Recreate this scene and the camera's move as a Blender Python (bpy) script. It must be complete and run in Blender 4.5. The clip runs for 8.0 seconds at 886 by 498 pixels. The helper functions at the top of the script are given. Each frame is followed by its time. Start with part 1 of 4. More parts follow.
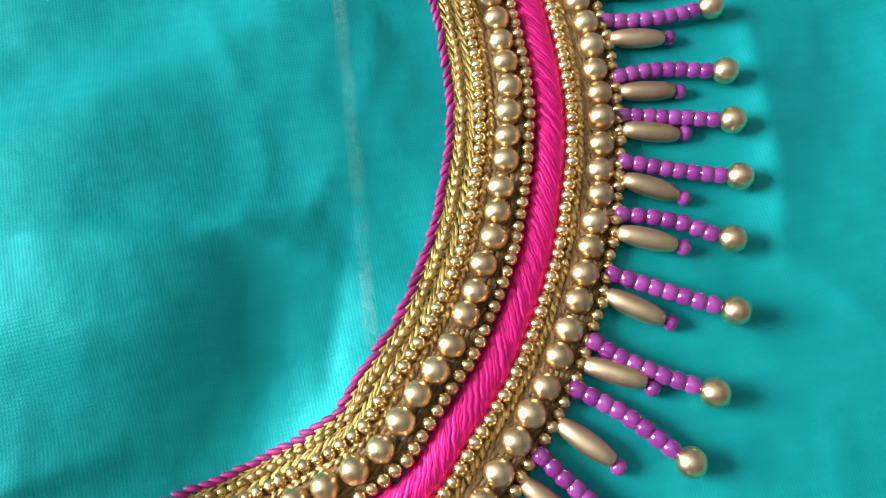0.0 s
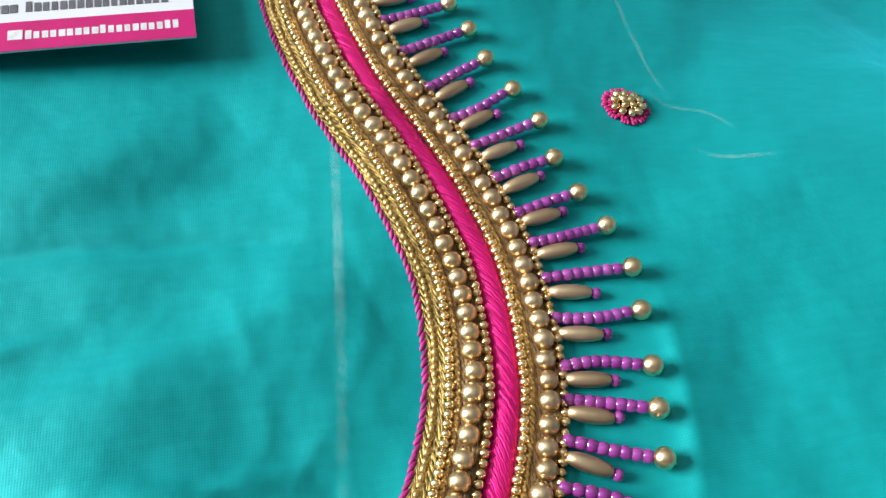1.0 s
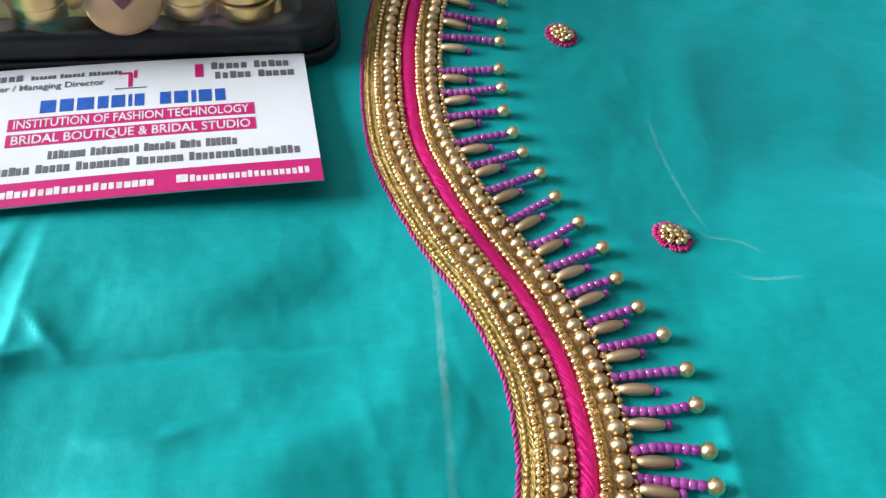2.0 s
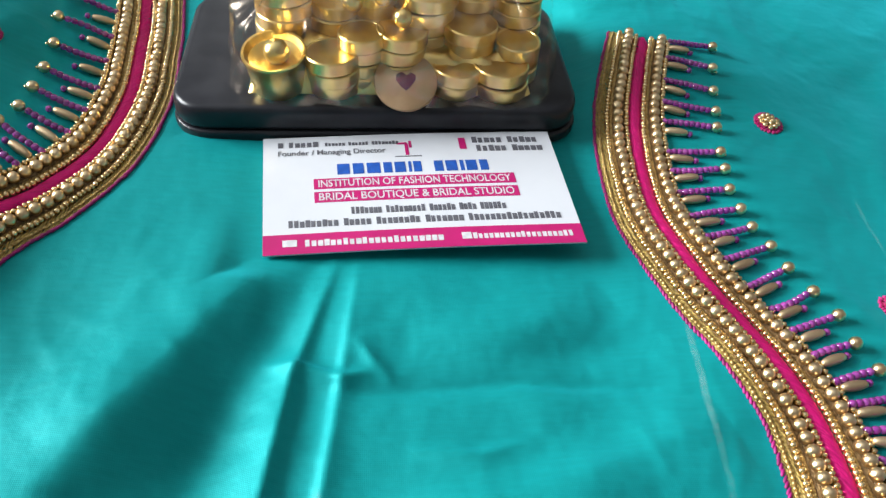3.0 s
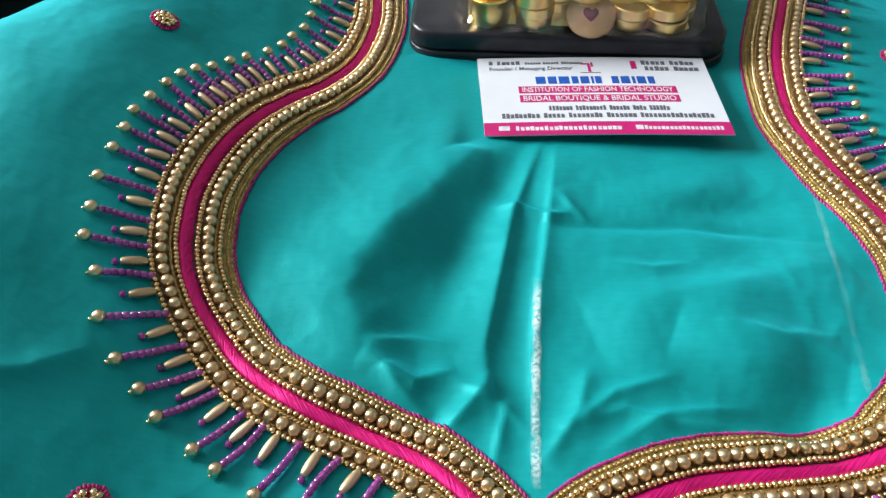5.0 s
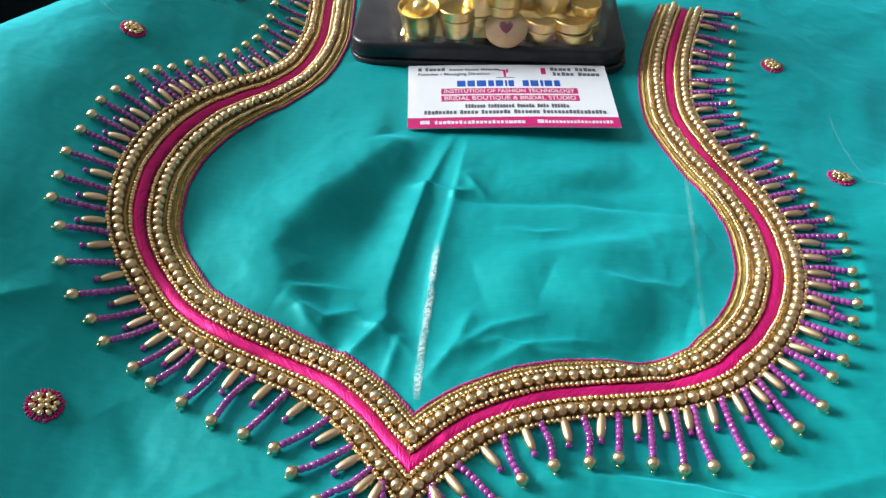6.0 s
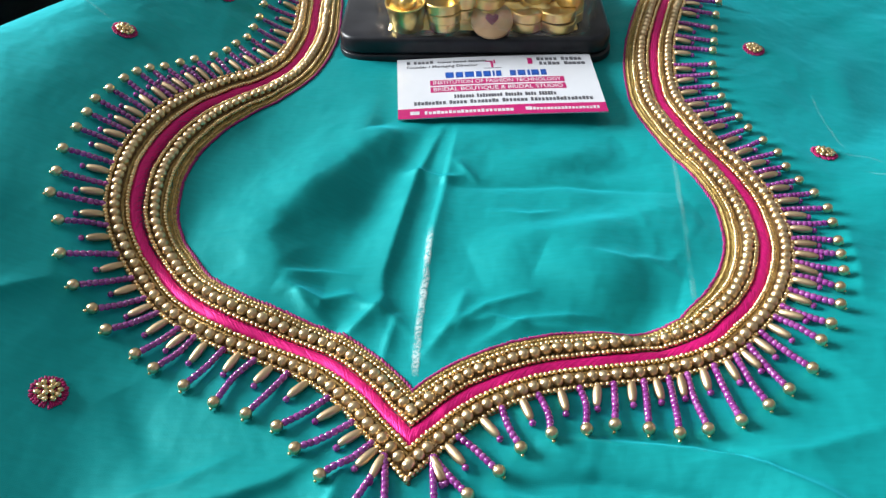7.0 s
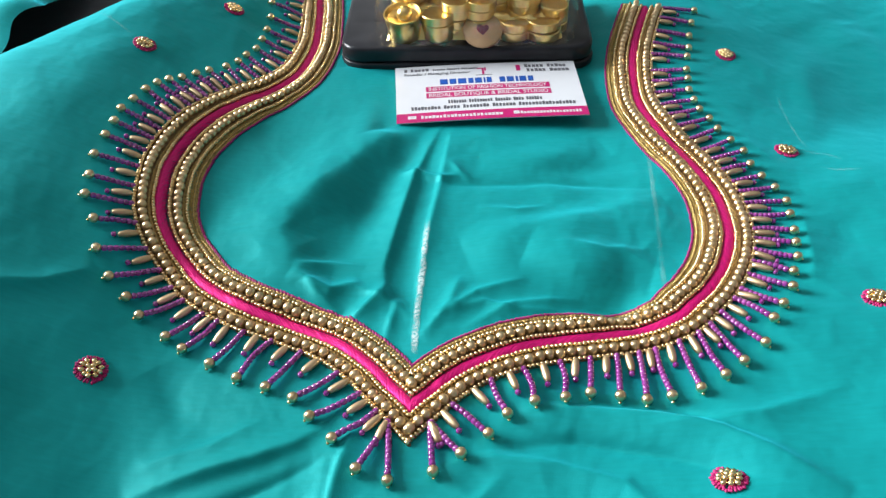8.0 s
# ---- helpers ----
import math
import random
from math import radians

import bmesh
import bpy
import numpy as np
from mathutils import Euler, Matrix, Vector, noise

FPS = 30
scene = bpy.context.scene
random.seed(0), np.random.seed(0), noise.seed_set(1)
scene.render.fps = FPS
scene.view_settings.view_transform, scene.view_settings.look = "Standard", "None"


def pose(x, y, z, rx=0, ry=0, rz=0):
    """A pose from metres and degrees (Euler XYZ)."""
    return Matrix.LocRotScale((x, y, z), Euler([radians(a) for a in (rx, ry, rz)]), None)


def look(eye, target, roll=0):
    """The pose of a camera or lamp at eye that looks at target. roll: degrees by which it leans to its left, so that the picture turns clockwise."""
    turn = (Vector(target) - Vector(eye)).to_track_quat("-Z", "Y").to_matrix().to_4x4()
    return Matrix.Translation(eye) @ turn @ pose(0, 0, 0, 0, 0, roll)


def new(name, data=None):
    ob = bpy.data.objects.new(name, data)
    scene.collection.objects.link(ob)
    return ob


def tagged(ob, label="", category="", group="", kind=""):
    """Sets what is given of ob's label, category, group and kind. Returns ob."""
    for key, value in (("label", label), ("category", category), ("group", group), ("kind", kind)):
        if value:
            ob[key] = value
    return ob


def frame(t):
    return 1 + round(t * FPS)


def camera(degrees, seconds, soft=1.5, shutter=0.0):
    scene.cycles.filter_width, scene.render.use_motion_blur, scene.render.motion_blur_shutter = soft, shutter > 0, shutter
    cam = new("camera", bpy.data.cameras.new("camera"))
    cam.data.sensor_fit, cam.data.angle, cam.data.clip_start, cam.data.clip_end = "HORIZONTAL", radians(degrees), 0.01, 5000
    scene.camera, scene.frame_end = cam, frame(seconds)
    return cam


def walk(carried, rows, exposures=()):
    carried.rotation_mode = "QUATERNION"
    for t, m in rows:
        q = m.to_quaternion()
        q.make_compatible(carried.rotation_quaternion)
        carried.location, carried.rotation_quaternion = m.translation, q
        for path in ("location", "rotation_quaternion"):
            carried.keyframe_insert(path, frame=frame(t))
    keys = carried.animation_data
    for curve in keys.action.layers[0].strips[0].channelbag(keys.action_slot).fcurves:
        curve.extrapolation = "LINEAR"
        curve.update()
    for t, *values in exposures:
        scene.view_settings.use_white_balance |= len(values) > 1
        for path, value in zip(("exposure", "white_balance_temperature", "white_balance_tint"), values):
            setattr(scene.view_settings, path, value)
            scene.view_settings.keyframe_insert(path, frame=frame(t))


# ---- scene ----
cam = camera(59.65, 8.0, soft=1.4, shutter=0.0)
PATH = [
    (0, (0.09944, -0.11679, 0.09218), (0.3984, 0.3944, -1.8181), 17.92),
    (0.5, (0.10329, -0.11050, 0.10183), (0.4797, 0.5945, -1.7316), 17.60),
    (1, (0.10093, -0.11454, 0.11641), (0.4826, 0.8503, -1.5934), 12.33),
    (1.2, (0.09820, -0.11541, 0.12120), (0.4826, 0.9211, -1.5455), 11.60),
    (2.3, (0.06986, -0.13718, 0.14745), (0.3976, 1.1408, -1.3557), 7.41),
    (2.5, (0.05882, -0.14094, 0.15266), (0.3664, 1.1642, -1.3313), 7.15),
    (3, (0.02720, -0.14350, 0.15404), (0.2277, 1.2300, -1.2858), 5.61),
    (3.5, (0.00343, -0.14983, 0.15681), (0.0939, 1.2323, -1.2860), 3.83),
    (4, (-0.00731, -0.16988, 0.16192), (0.0236, 1.2093, -1.2861), 2.27),
    (4.5, (-0.01290, -0.19293, 0.16901), (-0.0440, 1.1877, -1.2777), 0.95),
    (5, (-0.00425, -0.22083, 0.17381), (-0.0699, 1.1570, -1.2744), 0.41),
    (5.2, (0.00445, -0.23326, 0.17699), (-0.0748, 1.1544, -1.2611), 0.23),
    (6.3, (0.03076, -0.26750, 0.18806), (-0.0386, 1.1862, -1.1838), 0.43),
    (6.5, (0.03031, -0.26460, 0.18222), (-0.0373, 1.1925, -1.1861), -0.00),
    (7, (0.02932, -0.27465, 0.18312), (-0.0310, 1.1876, -1.1800), -1.00),
    (7.5, (0.02942, -0.28712, 0.19539), (-0.0355, 1.1702, -1.1728), -1.65),
    (8, (0.03176, -0.29734, 0.20099), (-0.0276, 1.1623, -1.1651), -1.56),
]
walk(cam, [(t, look(eye, target, roll)) for t, eye, target, roll in PATH])


# ---- world and light: a daylit room, one large window at the back left ----
EXPOSURE = 0.36
scene.view_settings.exposure = EXPOSURE
world = bpy.data.worlds.new("sky")
scene.world = world
world.use_nodes = True
wn = world.node_tree
sky = wn.nodes.new("ShaderNodeTexSky")
sky.sky_type, sky.sun_disc = "NISHITA", False
sky.sun_elevation, sky.sun_rotation = radians(40), radians(-60)
wn.nodes["Background"].inputs["Strength"].default_value = 0.1
wn.links.new(sky.outputs[0], wn.nodes["Background"].inputs["Color"])

WIN_Y, WIN_Z = (-0.10, 1.00), (0.26, 1.36)
lamp = bpy.data.lights.new("window_daylight", "AREA")
lamp.shape, lamp.size, lamp.size_y, lamp.energy, lamp.color = "RECTANGLE", 1.08, 1.08, 126.0, (0.95, 0.98, 1.0)
new("window_daylight", lamp).matrix_world = look((-1.76, 0.45, 0.81), (0.0, 0.45, 0.81))


# ---- materials ----
def material(name):
    m = bpy.data.materials.new(name)
    m.use_nodes = True
    nt = m.node_tree
    return m, nt, nt.nodes["Principled BSDF"]


def node(nt, kind, **values):
    n = nt.nodes.new(kind)
    for key, value in values.items():
        n.inputs[key].default_value = value
    return n


def mixed(nt, fac, a, b):
    n = nt.nodes.new("ShaderNodeMix")
    n.data_type = "RGBA"
    nt.links.new(fac, n.inputs["Factor"])
    n.inputs["A"].default_value, n.inputs["B"].default_value = (*a, 1), (*b, 1)
    return n.outputs["Result"]


def bump(nt, bsdf, height, strength, distance, before=None):
    n = node(nt, "ShaderNodeBump", Strength=strength, Distance=distance)
    nt.links.new(height, n.inputs["Height"])
    if before:
        nt.links.new(before.outputs[0], n.inputs["Normal"])
    nt.links.new(n.outputs[0], bsdf.inputs["Normal"])
    return n


def place(nt, scale):
    co = nt.nodes.new("ShaderNodeTexCoord")
    mp = node(nt, "ShaderNodeMapping", Scale=scale)
    nt.links.new(co.outputs["Object"], mp.inputs["Vector"])
    return mp.outputs[0]


def ramp(nt, fac, low, high):
    n = node(nt, "ShaderNodeMapRange")
    n.inputs["From Min"].default_value, n.inputs["From Max"].default_value = low, high
    nt.links.new(fac, n.inputs["Value"])
    return n.outputs[0]


def plain(name, colour, rough, metal=0.0, other=None, scale=400.0, relief=0.0, spec=0.5):
    """A surface with a grain: two tones mixed by noise, and a fine relief."""
    m, nt, b = material(name)
    big = node(nt, "ShaderNodeTexNoise", Scale=scale, Detail=4.0)
    nt.links.new(place(nt, (1, 1, 1)), big.inputs["Vector"])
    other = other or tuple(c * 0.75 for c in colour)
    nt.links.new(mixed(nt, ramp(nt, big.outputs[0], 0.35, 0.65), colour, other), b.inputs["Base Color"])
    b.inputs["Roughness"].default_value, b.inputs["Metallic"].default_value = rough, metal
    b.inputs["Specular IOR Level"].default_value = spec
    if relief:
        bump(nt, b, big.outputs[0], 0.6, relief)
    return m


def varied(name, colour, other, rough, metal=0.0, rough_other=None, island=False, relief=0.0, scale=900.0, clear=0.0):
    """Beads and stitches: each piece takes its own tone between two."""
    m, nt, b = material(name)
    if island:
        rnd = nt.nodes.new("ShaderNodeNewGeometry").outputs["Random Per Island"]
    else:
        rnd = nt.nodes.new("ShaderNodeObjectInfo").outputs["Random"]
    nt.links.new(mixed(nt, rnd, colour, other), b.inputs["Base Color"])
    b.inputs["Metallic"].default_value = metal
    b.inputs["Transmission Weight"].default_value = clear
    grain = node(nt, "ShaderNodeTexNoise", Scale=scale, Detail=3.0)
    nt.links.new(place(nt, (1, 1, 1)), grain.inputs["Vector"])
    r = node(nt, "ShaderNodeMapRange")
    r.inputs["To Min"].default_value, r.inputs["To Max"].default_value = rough, rough_other or rough * 1.5
    nt.links.new(grain.outputs[0], r.inputs["Value"])
    nt.links.new(r.outputs[0], b.inputs["Roughness"])
    if relief:
        bump(nt, b, grain.outputs[0], 0.5, relief)
    return m


def silk_material():
    m, nt, b = material("teal_silk")
    broad = node(nt, "ShaderNodeTexNoise", Scale=14.0, Detail=3.0)
    slub = node(nt, "ShaderNodeTexNoise", Scale=60.0, Detail=5.0)
    nt.links.new(place(nt, (1, 1, 1)), broad.inputs["Vector"])
    nt.links.new(place(nt, (2.5, 12, 1)), slub.inputs["Vector"])
    tone = nt.nodes.new("ShaderNodeMath")
    tone.operation = "MULTIPLY_ADD"
    tone.inputs[1].default_value = 0.6
    nt.links.new(slub.outputs[0], tone.inputs[0])
    nt.links.new(broad.outputs[0], tone.inputs[2])
    nt.links.new(mixed(nt, ramp(nt, tone.outputs[0], 0.55, 1.05), (0.002, 0.243, 0.241), (0.004, 0.298, 0.306)), b.inputs["Base Color"])
    b.inputs["Roughness"].default_value = 0.54
    b.inputs["Metallic"].default_value = 0.26
    b.inputs["Specular IOR Level"].default_value = 0.15
    b.inputs["Sheen Weight"].default_value = 0.5
    b.inputs["Sheen Roughness"].default_value = 0.4
    b.inputs["Sheen Tint"].default_value = (0.04, 0.75, 0.95, 1)
    warp = node(nt, "ShaderNodeTexWave", Scale=760.0, Distortion=0.8, Detail=1.0)
    weft = node(nt, "ShaderNodeTexWave", Scale=700.0, Distortion=0.8, Detail=1.0)
    warp.bands_direction, weft.bands_direction = "X", "Y"
    for n in (warp, weft):
        nt.links.new(place(nt, (1, 1, 1)), n.inputs["Vector"])
    both = nt.nodes.new("ShaderNodeMath")
    both.operation = "MULTIPLY"
    nt.links.new(warp.outputs[0], both.inputs[0])
    nt.links.new(weft.outputs[0], both.inputs[1])
    soft = node(nt, "ShaderNodeTexNoise", Scale=130.0, Detail=3.0)
    nt.links.new(place(nt, (1, 1, 1)), soft.inputs["Vector"])
    first = bump(nt, b, soft.outputs[0], 0.25, 0.0012)
    bump(nt, b, both.outputs[0], 0.16, 0.00010, first)
    return m


def chalk_material(name, most):
    m, nt, b = material(name)
    dust = node(nt, "ShaderNodeTexNoise", Scale=900.0, Detail=4.0)
    patch = node(nt, "ShaderNodeTexNoise", Scale=90.0, Detail=2.0)
    for n in (dust, patch):
        nt.links.new(place(nt, (1, 1, 1)), n.inputs["Vector"])
    mul = nt.nodes.new("ShaderNodeMath")
    mul.operation = "MULTIPLY"
    nt.links.new(ramp(nt, dust.outputs[0], 0.28, 0.55), mul.inputs[0])
    nt.links.new(ramp(nt, patch.outputs[0], 0.25, 0.65), mul.inputs[1])
    thin = nt.nodes.new("ShaderNodeMath")
    thin.operation, thin.inputs[1].default_value = "MULTIPLY", most
    nt.links.new(mul.outputs[0], thin.inputs[0])
    amount = nt.nodes.new("ShaderNodeAttribute")
    amount.attribute_name = "dust"
    edge = nt.nodes.new("ShaderNodeMath")
    edge.operation = "MULTIPLY"
    nt.links.new(thin.outputs[0], edge.inputs[0])
    nt.links.new(amount.outputs["Fac"], edge.inputs[1])
    nt.links.new(edge.outputs[0], b.inputs["Alpha"])
    b.inputs["Base Color"].default_value = (0.62, 0.75, 0.75, 1)
    b.inputs["Roughness"].default_value = 0.9
    return m


def film_material():
    """Thin clear wrapping: mostly see-through, with a wrinkled gloss."""
    m, nt, b = material("clear_film")
    nt.nodes.remove(b)
    clear, gloss, mix = nt.nodes.new("ShaderNodeBsdfTransparent"), node(nt, "ShaderNodeBsdfGlossy", Roughness=0.22), nt.nodes.new("ShaderNodeMixShader")
    gloss.inputs["Color"].default_value = (0.85, 0.72, 0.58, 1)
    grain = node(nt, "ShaderNodeTexNoise", Scale=260.0, Detail=4.0)
    nt.links.new(place(nt, (1, 1, 1)), grain.inputs["Vector"])
    r = ramp(nt, grain.outputs[0], 0.3, 0.75)
    k = nt.nodes.new("ShaderNodeMath")
    k.operation, k.inputs[1].default_value = "MULTIPLY", 0.23
    nt.links.new(r, k.inputs[0])
    nt.links.new(k.outputs[0], mix.inputs[0])
    nt.links.new(clear.outputs[0], mix.inputs[1])
    nt.links.new(gloss.outputs[0], mix.inputs[2])
    nt.links.new(mix.outputs[0], nt.nodes["Material Output"].inputs["Surface"])
    return m


SILK = silk_material()
CHALK, FAINT = chalk_material("chalk_dust", 0.78), chalk_material("faint_chalk", 0.13)
PEARL = varied("antique_gold_pearl", (0.68, 0.50, 0.285), (0.83, 0.635, 0.39), 0.25, 1.0, 0.38, relief=0.00010)
SEED = varied("gold_seed", (0.72, 0.52, 0.25), (0.92, 0.71, 0.40), 0.20, 1.0, 0.32)
SEED_REST = varied("gold_seed_rest", (0.72, 0.52, 0.25), (0.92, 0.71, 0.40), 0.20, 1.0, 0.32, island=True)
SPINDLE = varied("brushed_gold", (0.58, 0.42, 0.25), (0.74, 0.56, 0.35), 0.36, 1.0, 0.55, relief=0.00008)
PURPLE = varied("purple_glass", (0.33, 0.028, 0.31), (0.50, 0.085, 0.46), 0.05, 0.0, 0.10, clear=0.5)
PURPLE.node_tree.nodes["Principled BSDF"].inputs["Coat Weight"].default_value = 1.0
MAGENTA = varied("magenta_silk_thread", (0.70, 0.004, 0.19), (0.56, 0.004, 0.15), 0.38, 0.5, 0.5, island=True)
PIPING = varied("magenta_cotton_thread", (0.34, 0.004, 0.15), (0.18, 0.003, 0.085), 0.5, 0.0, 0.7, island=True)
ZARI = varied("gold_zari_thread", (0.50, 0.365, 0.11), (0.21, 0.14, 0.04), 0.40, 0.5, 0.55, island=True)
CHAIN = varied("gold_chain_thread", (0.58, 0.41, 0.16), (0.34, 0.22, 0.08), 0.34, 0.8, 0.45, island=True)
# bronze thread, kept dark so its colour paints the shade between beads
BRONZE_SHADE = varied("bronze_thread_shade", (0.22, 0.135, 0.05), (0.13, 0.075, 0.027), 0.6, 0.1, 0.75, island=True)
FLOWER = varied("dark_pink_thread", (0.45, 0.006, 0.13), (0.30, 0.004, 0.10), 0.5, 0.0, 0.7, island=True)
CARD = plain("white_card", (0.57, 0.59, 0.63), 0.35, other=(0.54, 0.56, 0.60), scale=60)
INK = plain("grey_ink", (0.10, 0.10, 0.12), 0.5, scale=500)
BLUE = plain("blue_ink", (0.01, 0.08, 0.38), 0.45, scale=500)
PINK = plain("crimson_ink", (0.43, 0.006, 0.125), 0.4, other=(0.38, 0.006, 0.11), scale=200)
WHITE = plain("white_ink", (0.58, 0.59, 0.61), 0.45, scale=500)
BLACK = plain("black_lacquer", (0.010, 0.011, 0.015), 0.30, other=(0.020, 0.021, 0.026), scale=90, spec=0.28)
GOLD = plain("polished_gold", (0.90, 0.68, 0.27), 0.30, 1.0, other=(0.78, 0.55, 0.19), scale=170, relief=0.0004)
TAN = plain("tan_lacquer", (0.52, 0.34, 0.20), 0.32, 0.3, other=(0.44, 0.28, 0.15), scale=150)
FILM = film_material()
HEART = plain("wine_ink", (0.10, 0.004, 0.03), 0.4)
DARK = plain("dark_table", (0.022, 0.024, 0.030), 0.5, other=(0.035, 0.037, 0.045), scale=40, relief=0.0008)
WALL = plain("cream_wall", (0.235, 0.23, 0.22), 0.8, other=(0.20, 0.195, 0.19), scale=6, relief=0.001)
CEIL = plain("white_ceiling", (0.46, 0.46, 0.46), 0.85, scale=5)
TILE = plain("grey_floor", (0.16, 0.155, 0.15), 0.4, scale=4)
FRAME = plain("painted_wood", (0.45, 0.40, 0.34), 0.5, scale=20)


# ---- building helpers ----
def mesh_object(name, verts, faces, mat, parent=None, label="", smooth=True):
    me = bpy.data.meshes.new(name)
    me.from_pydata([tuple(v) for v in verts], [], [tuple(f) for f in faces])
    me.materials.append(mat)
    if smooth:
        me.polygons.foreach_set("use_smooth", [True] * len(me.polygons))
    me.update()
    ob = new(name, me)
    if parent:
        ob.parent = parent
    return tagged(ob, label)


def part(name, bm, mat, parent=None, label="", smooth=False):
    me = bpy.data.meshes.new(name)
    bmesh.ops.recalc_face_normals(bm, faces=bm.faces)
    bm.to_mesh(me)
    bm.free()
    me.materials.append(mat)
    if smooth:
        me.polygons.foreach_set("use_smooth", [True] * len(me.polygons))
    ob = new(name, me)
    if parent:
        ob.parent = parent
    return tagged(ob, label)


def shared(name, me, m, parent=None):
    ob = new(name, me)
    ob.parent = parent
    ob.matrix_basis = m
    return ob


def thing(name, label, category, group="", kind="", m=None):
    ob = new(name)
    if m:
        ob.matrix_world = m
    return tagged(ob, label, category, group, kind)


def box(bm, lo, hi, bevel=0.0, segments=2):
    lo, hi = Vector(lo), Vector(hi)
    made = bmesh.ops.create_cube(bm, size=1.0, matrix=Matrix.Translation((lo + hi) / 2) @ Matrix.Diagonal((*(hi - lo), 1)))
    if bevel:
        edges = list({e for v in made["verts"] for e in v.link_edges})
        bmesh.ops.bevel(bm, geom=edges, offset=bevel, segments=segments, profile=0.5, affect="EDGES")
    return bm


def lathe(profile, n):
    """Vertices and faces of a body turned about z; profile: (radius, z) from bottom to top, poles closed."""
    verts, faces = [], []
    for r, z in profile:
        verts += [(r * math.cos(2 * math.pi * k / n), r * math.sin(2 * math.pi * k / n), z) for k in range(n)]
    for i in range(len(profile) - 1):
        for k in range(n):
            a, b = i * n + k, i * n + (k + 1) % n
            faces.append((a, b, b + n, a + n))
    faces.append(tuple(reversed(range(n))))
    faces.append(tuple(range((len(profile) - 1) * n, len(profile) * n)))
    return np.array(verts), faces


def ball(n, rings, rx=1.0, rz=1.0, power=1.0):
    prof = []
    for i in range(rings + 1):
        a = math.pi * (0.04 + 0.92 * i / rings)
        prof.append((rx * math.sin(a) ** power, -rz * math.cos(a)))
    return lathe(prof, n)


def mesh_of(name, vf, mat):
    me = bpy.data.meshes.new(name)
    me.from_pydata([tuple(v) for v in vf[0]], [], vf[1])
    me.materials.append(mat)
    me.polygons.foreach_set("use_smooth", [True] * len(me.polygons))
    return me


class Joined:
    """Many small pieces gathered into one mesh."""

    def __init__(self):
        self.verts, self.faces, self.count = [], [], 0

    def add(self, verts, faces, m=None):
        v = np.asarray(verts, dtype=float)
        if m is not None:
            a = np.array(m)
            v = v @ a[:3, :3].T + a[:3, 3]
        self.verts.append(v)
        self.faces += [tuple(i + self.count for i in f) for f in faces]
        self.count += len(v)

    def build(self, name, mat, parent=None, label="", smooth=True):
        return mesh_object(name, np.concatenate(self.verts), self.faces, mat, parent, label, smooth)


# ---- the lie of the cloth: heights in metres over the plan ----
def softplus(v, w):
    return w * np.logaddexp(0, v / w)


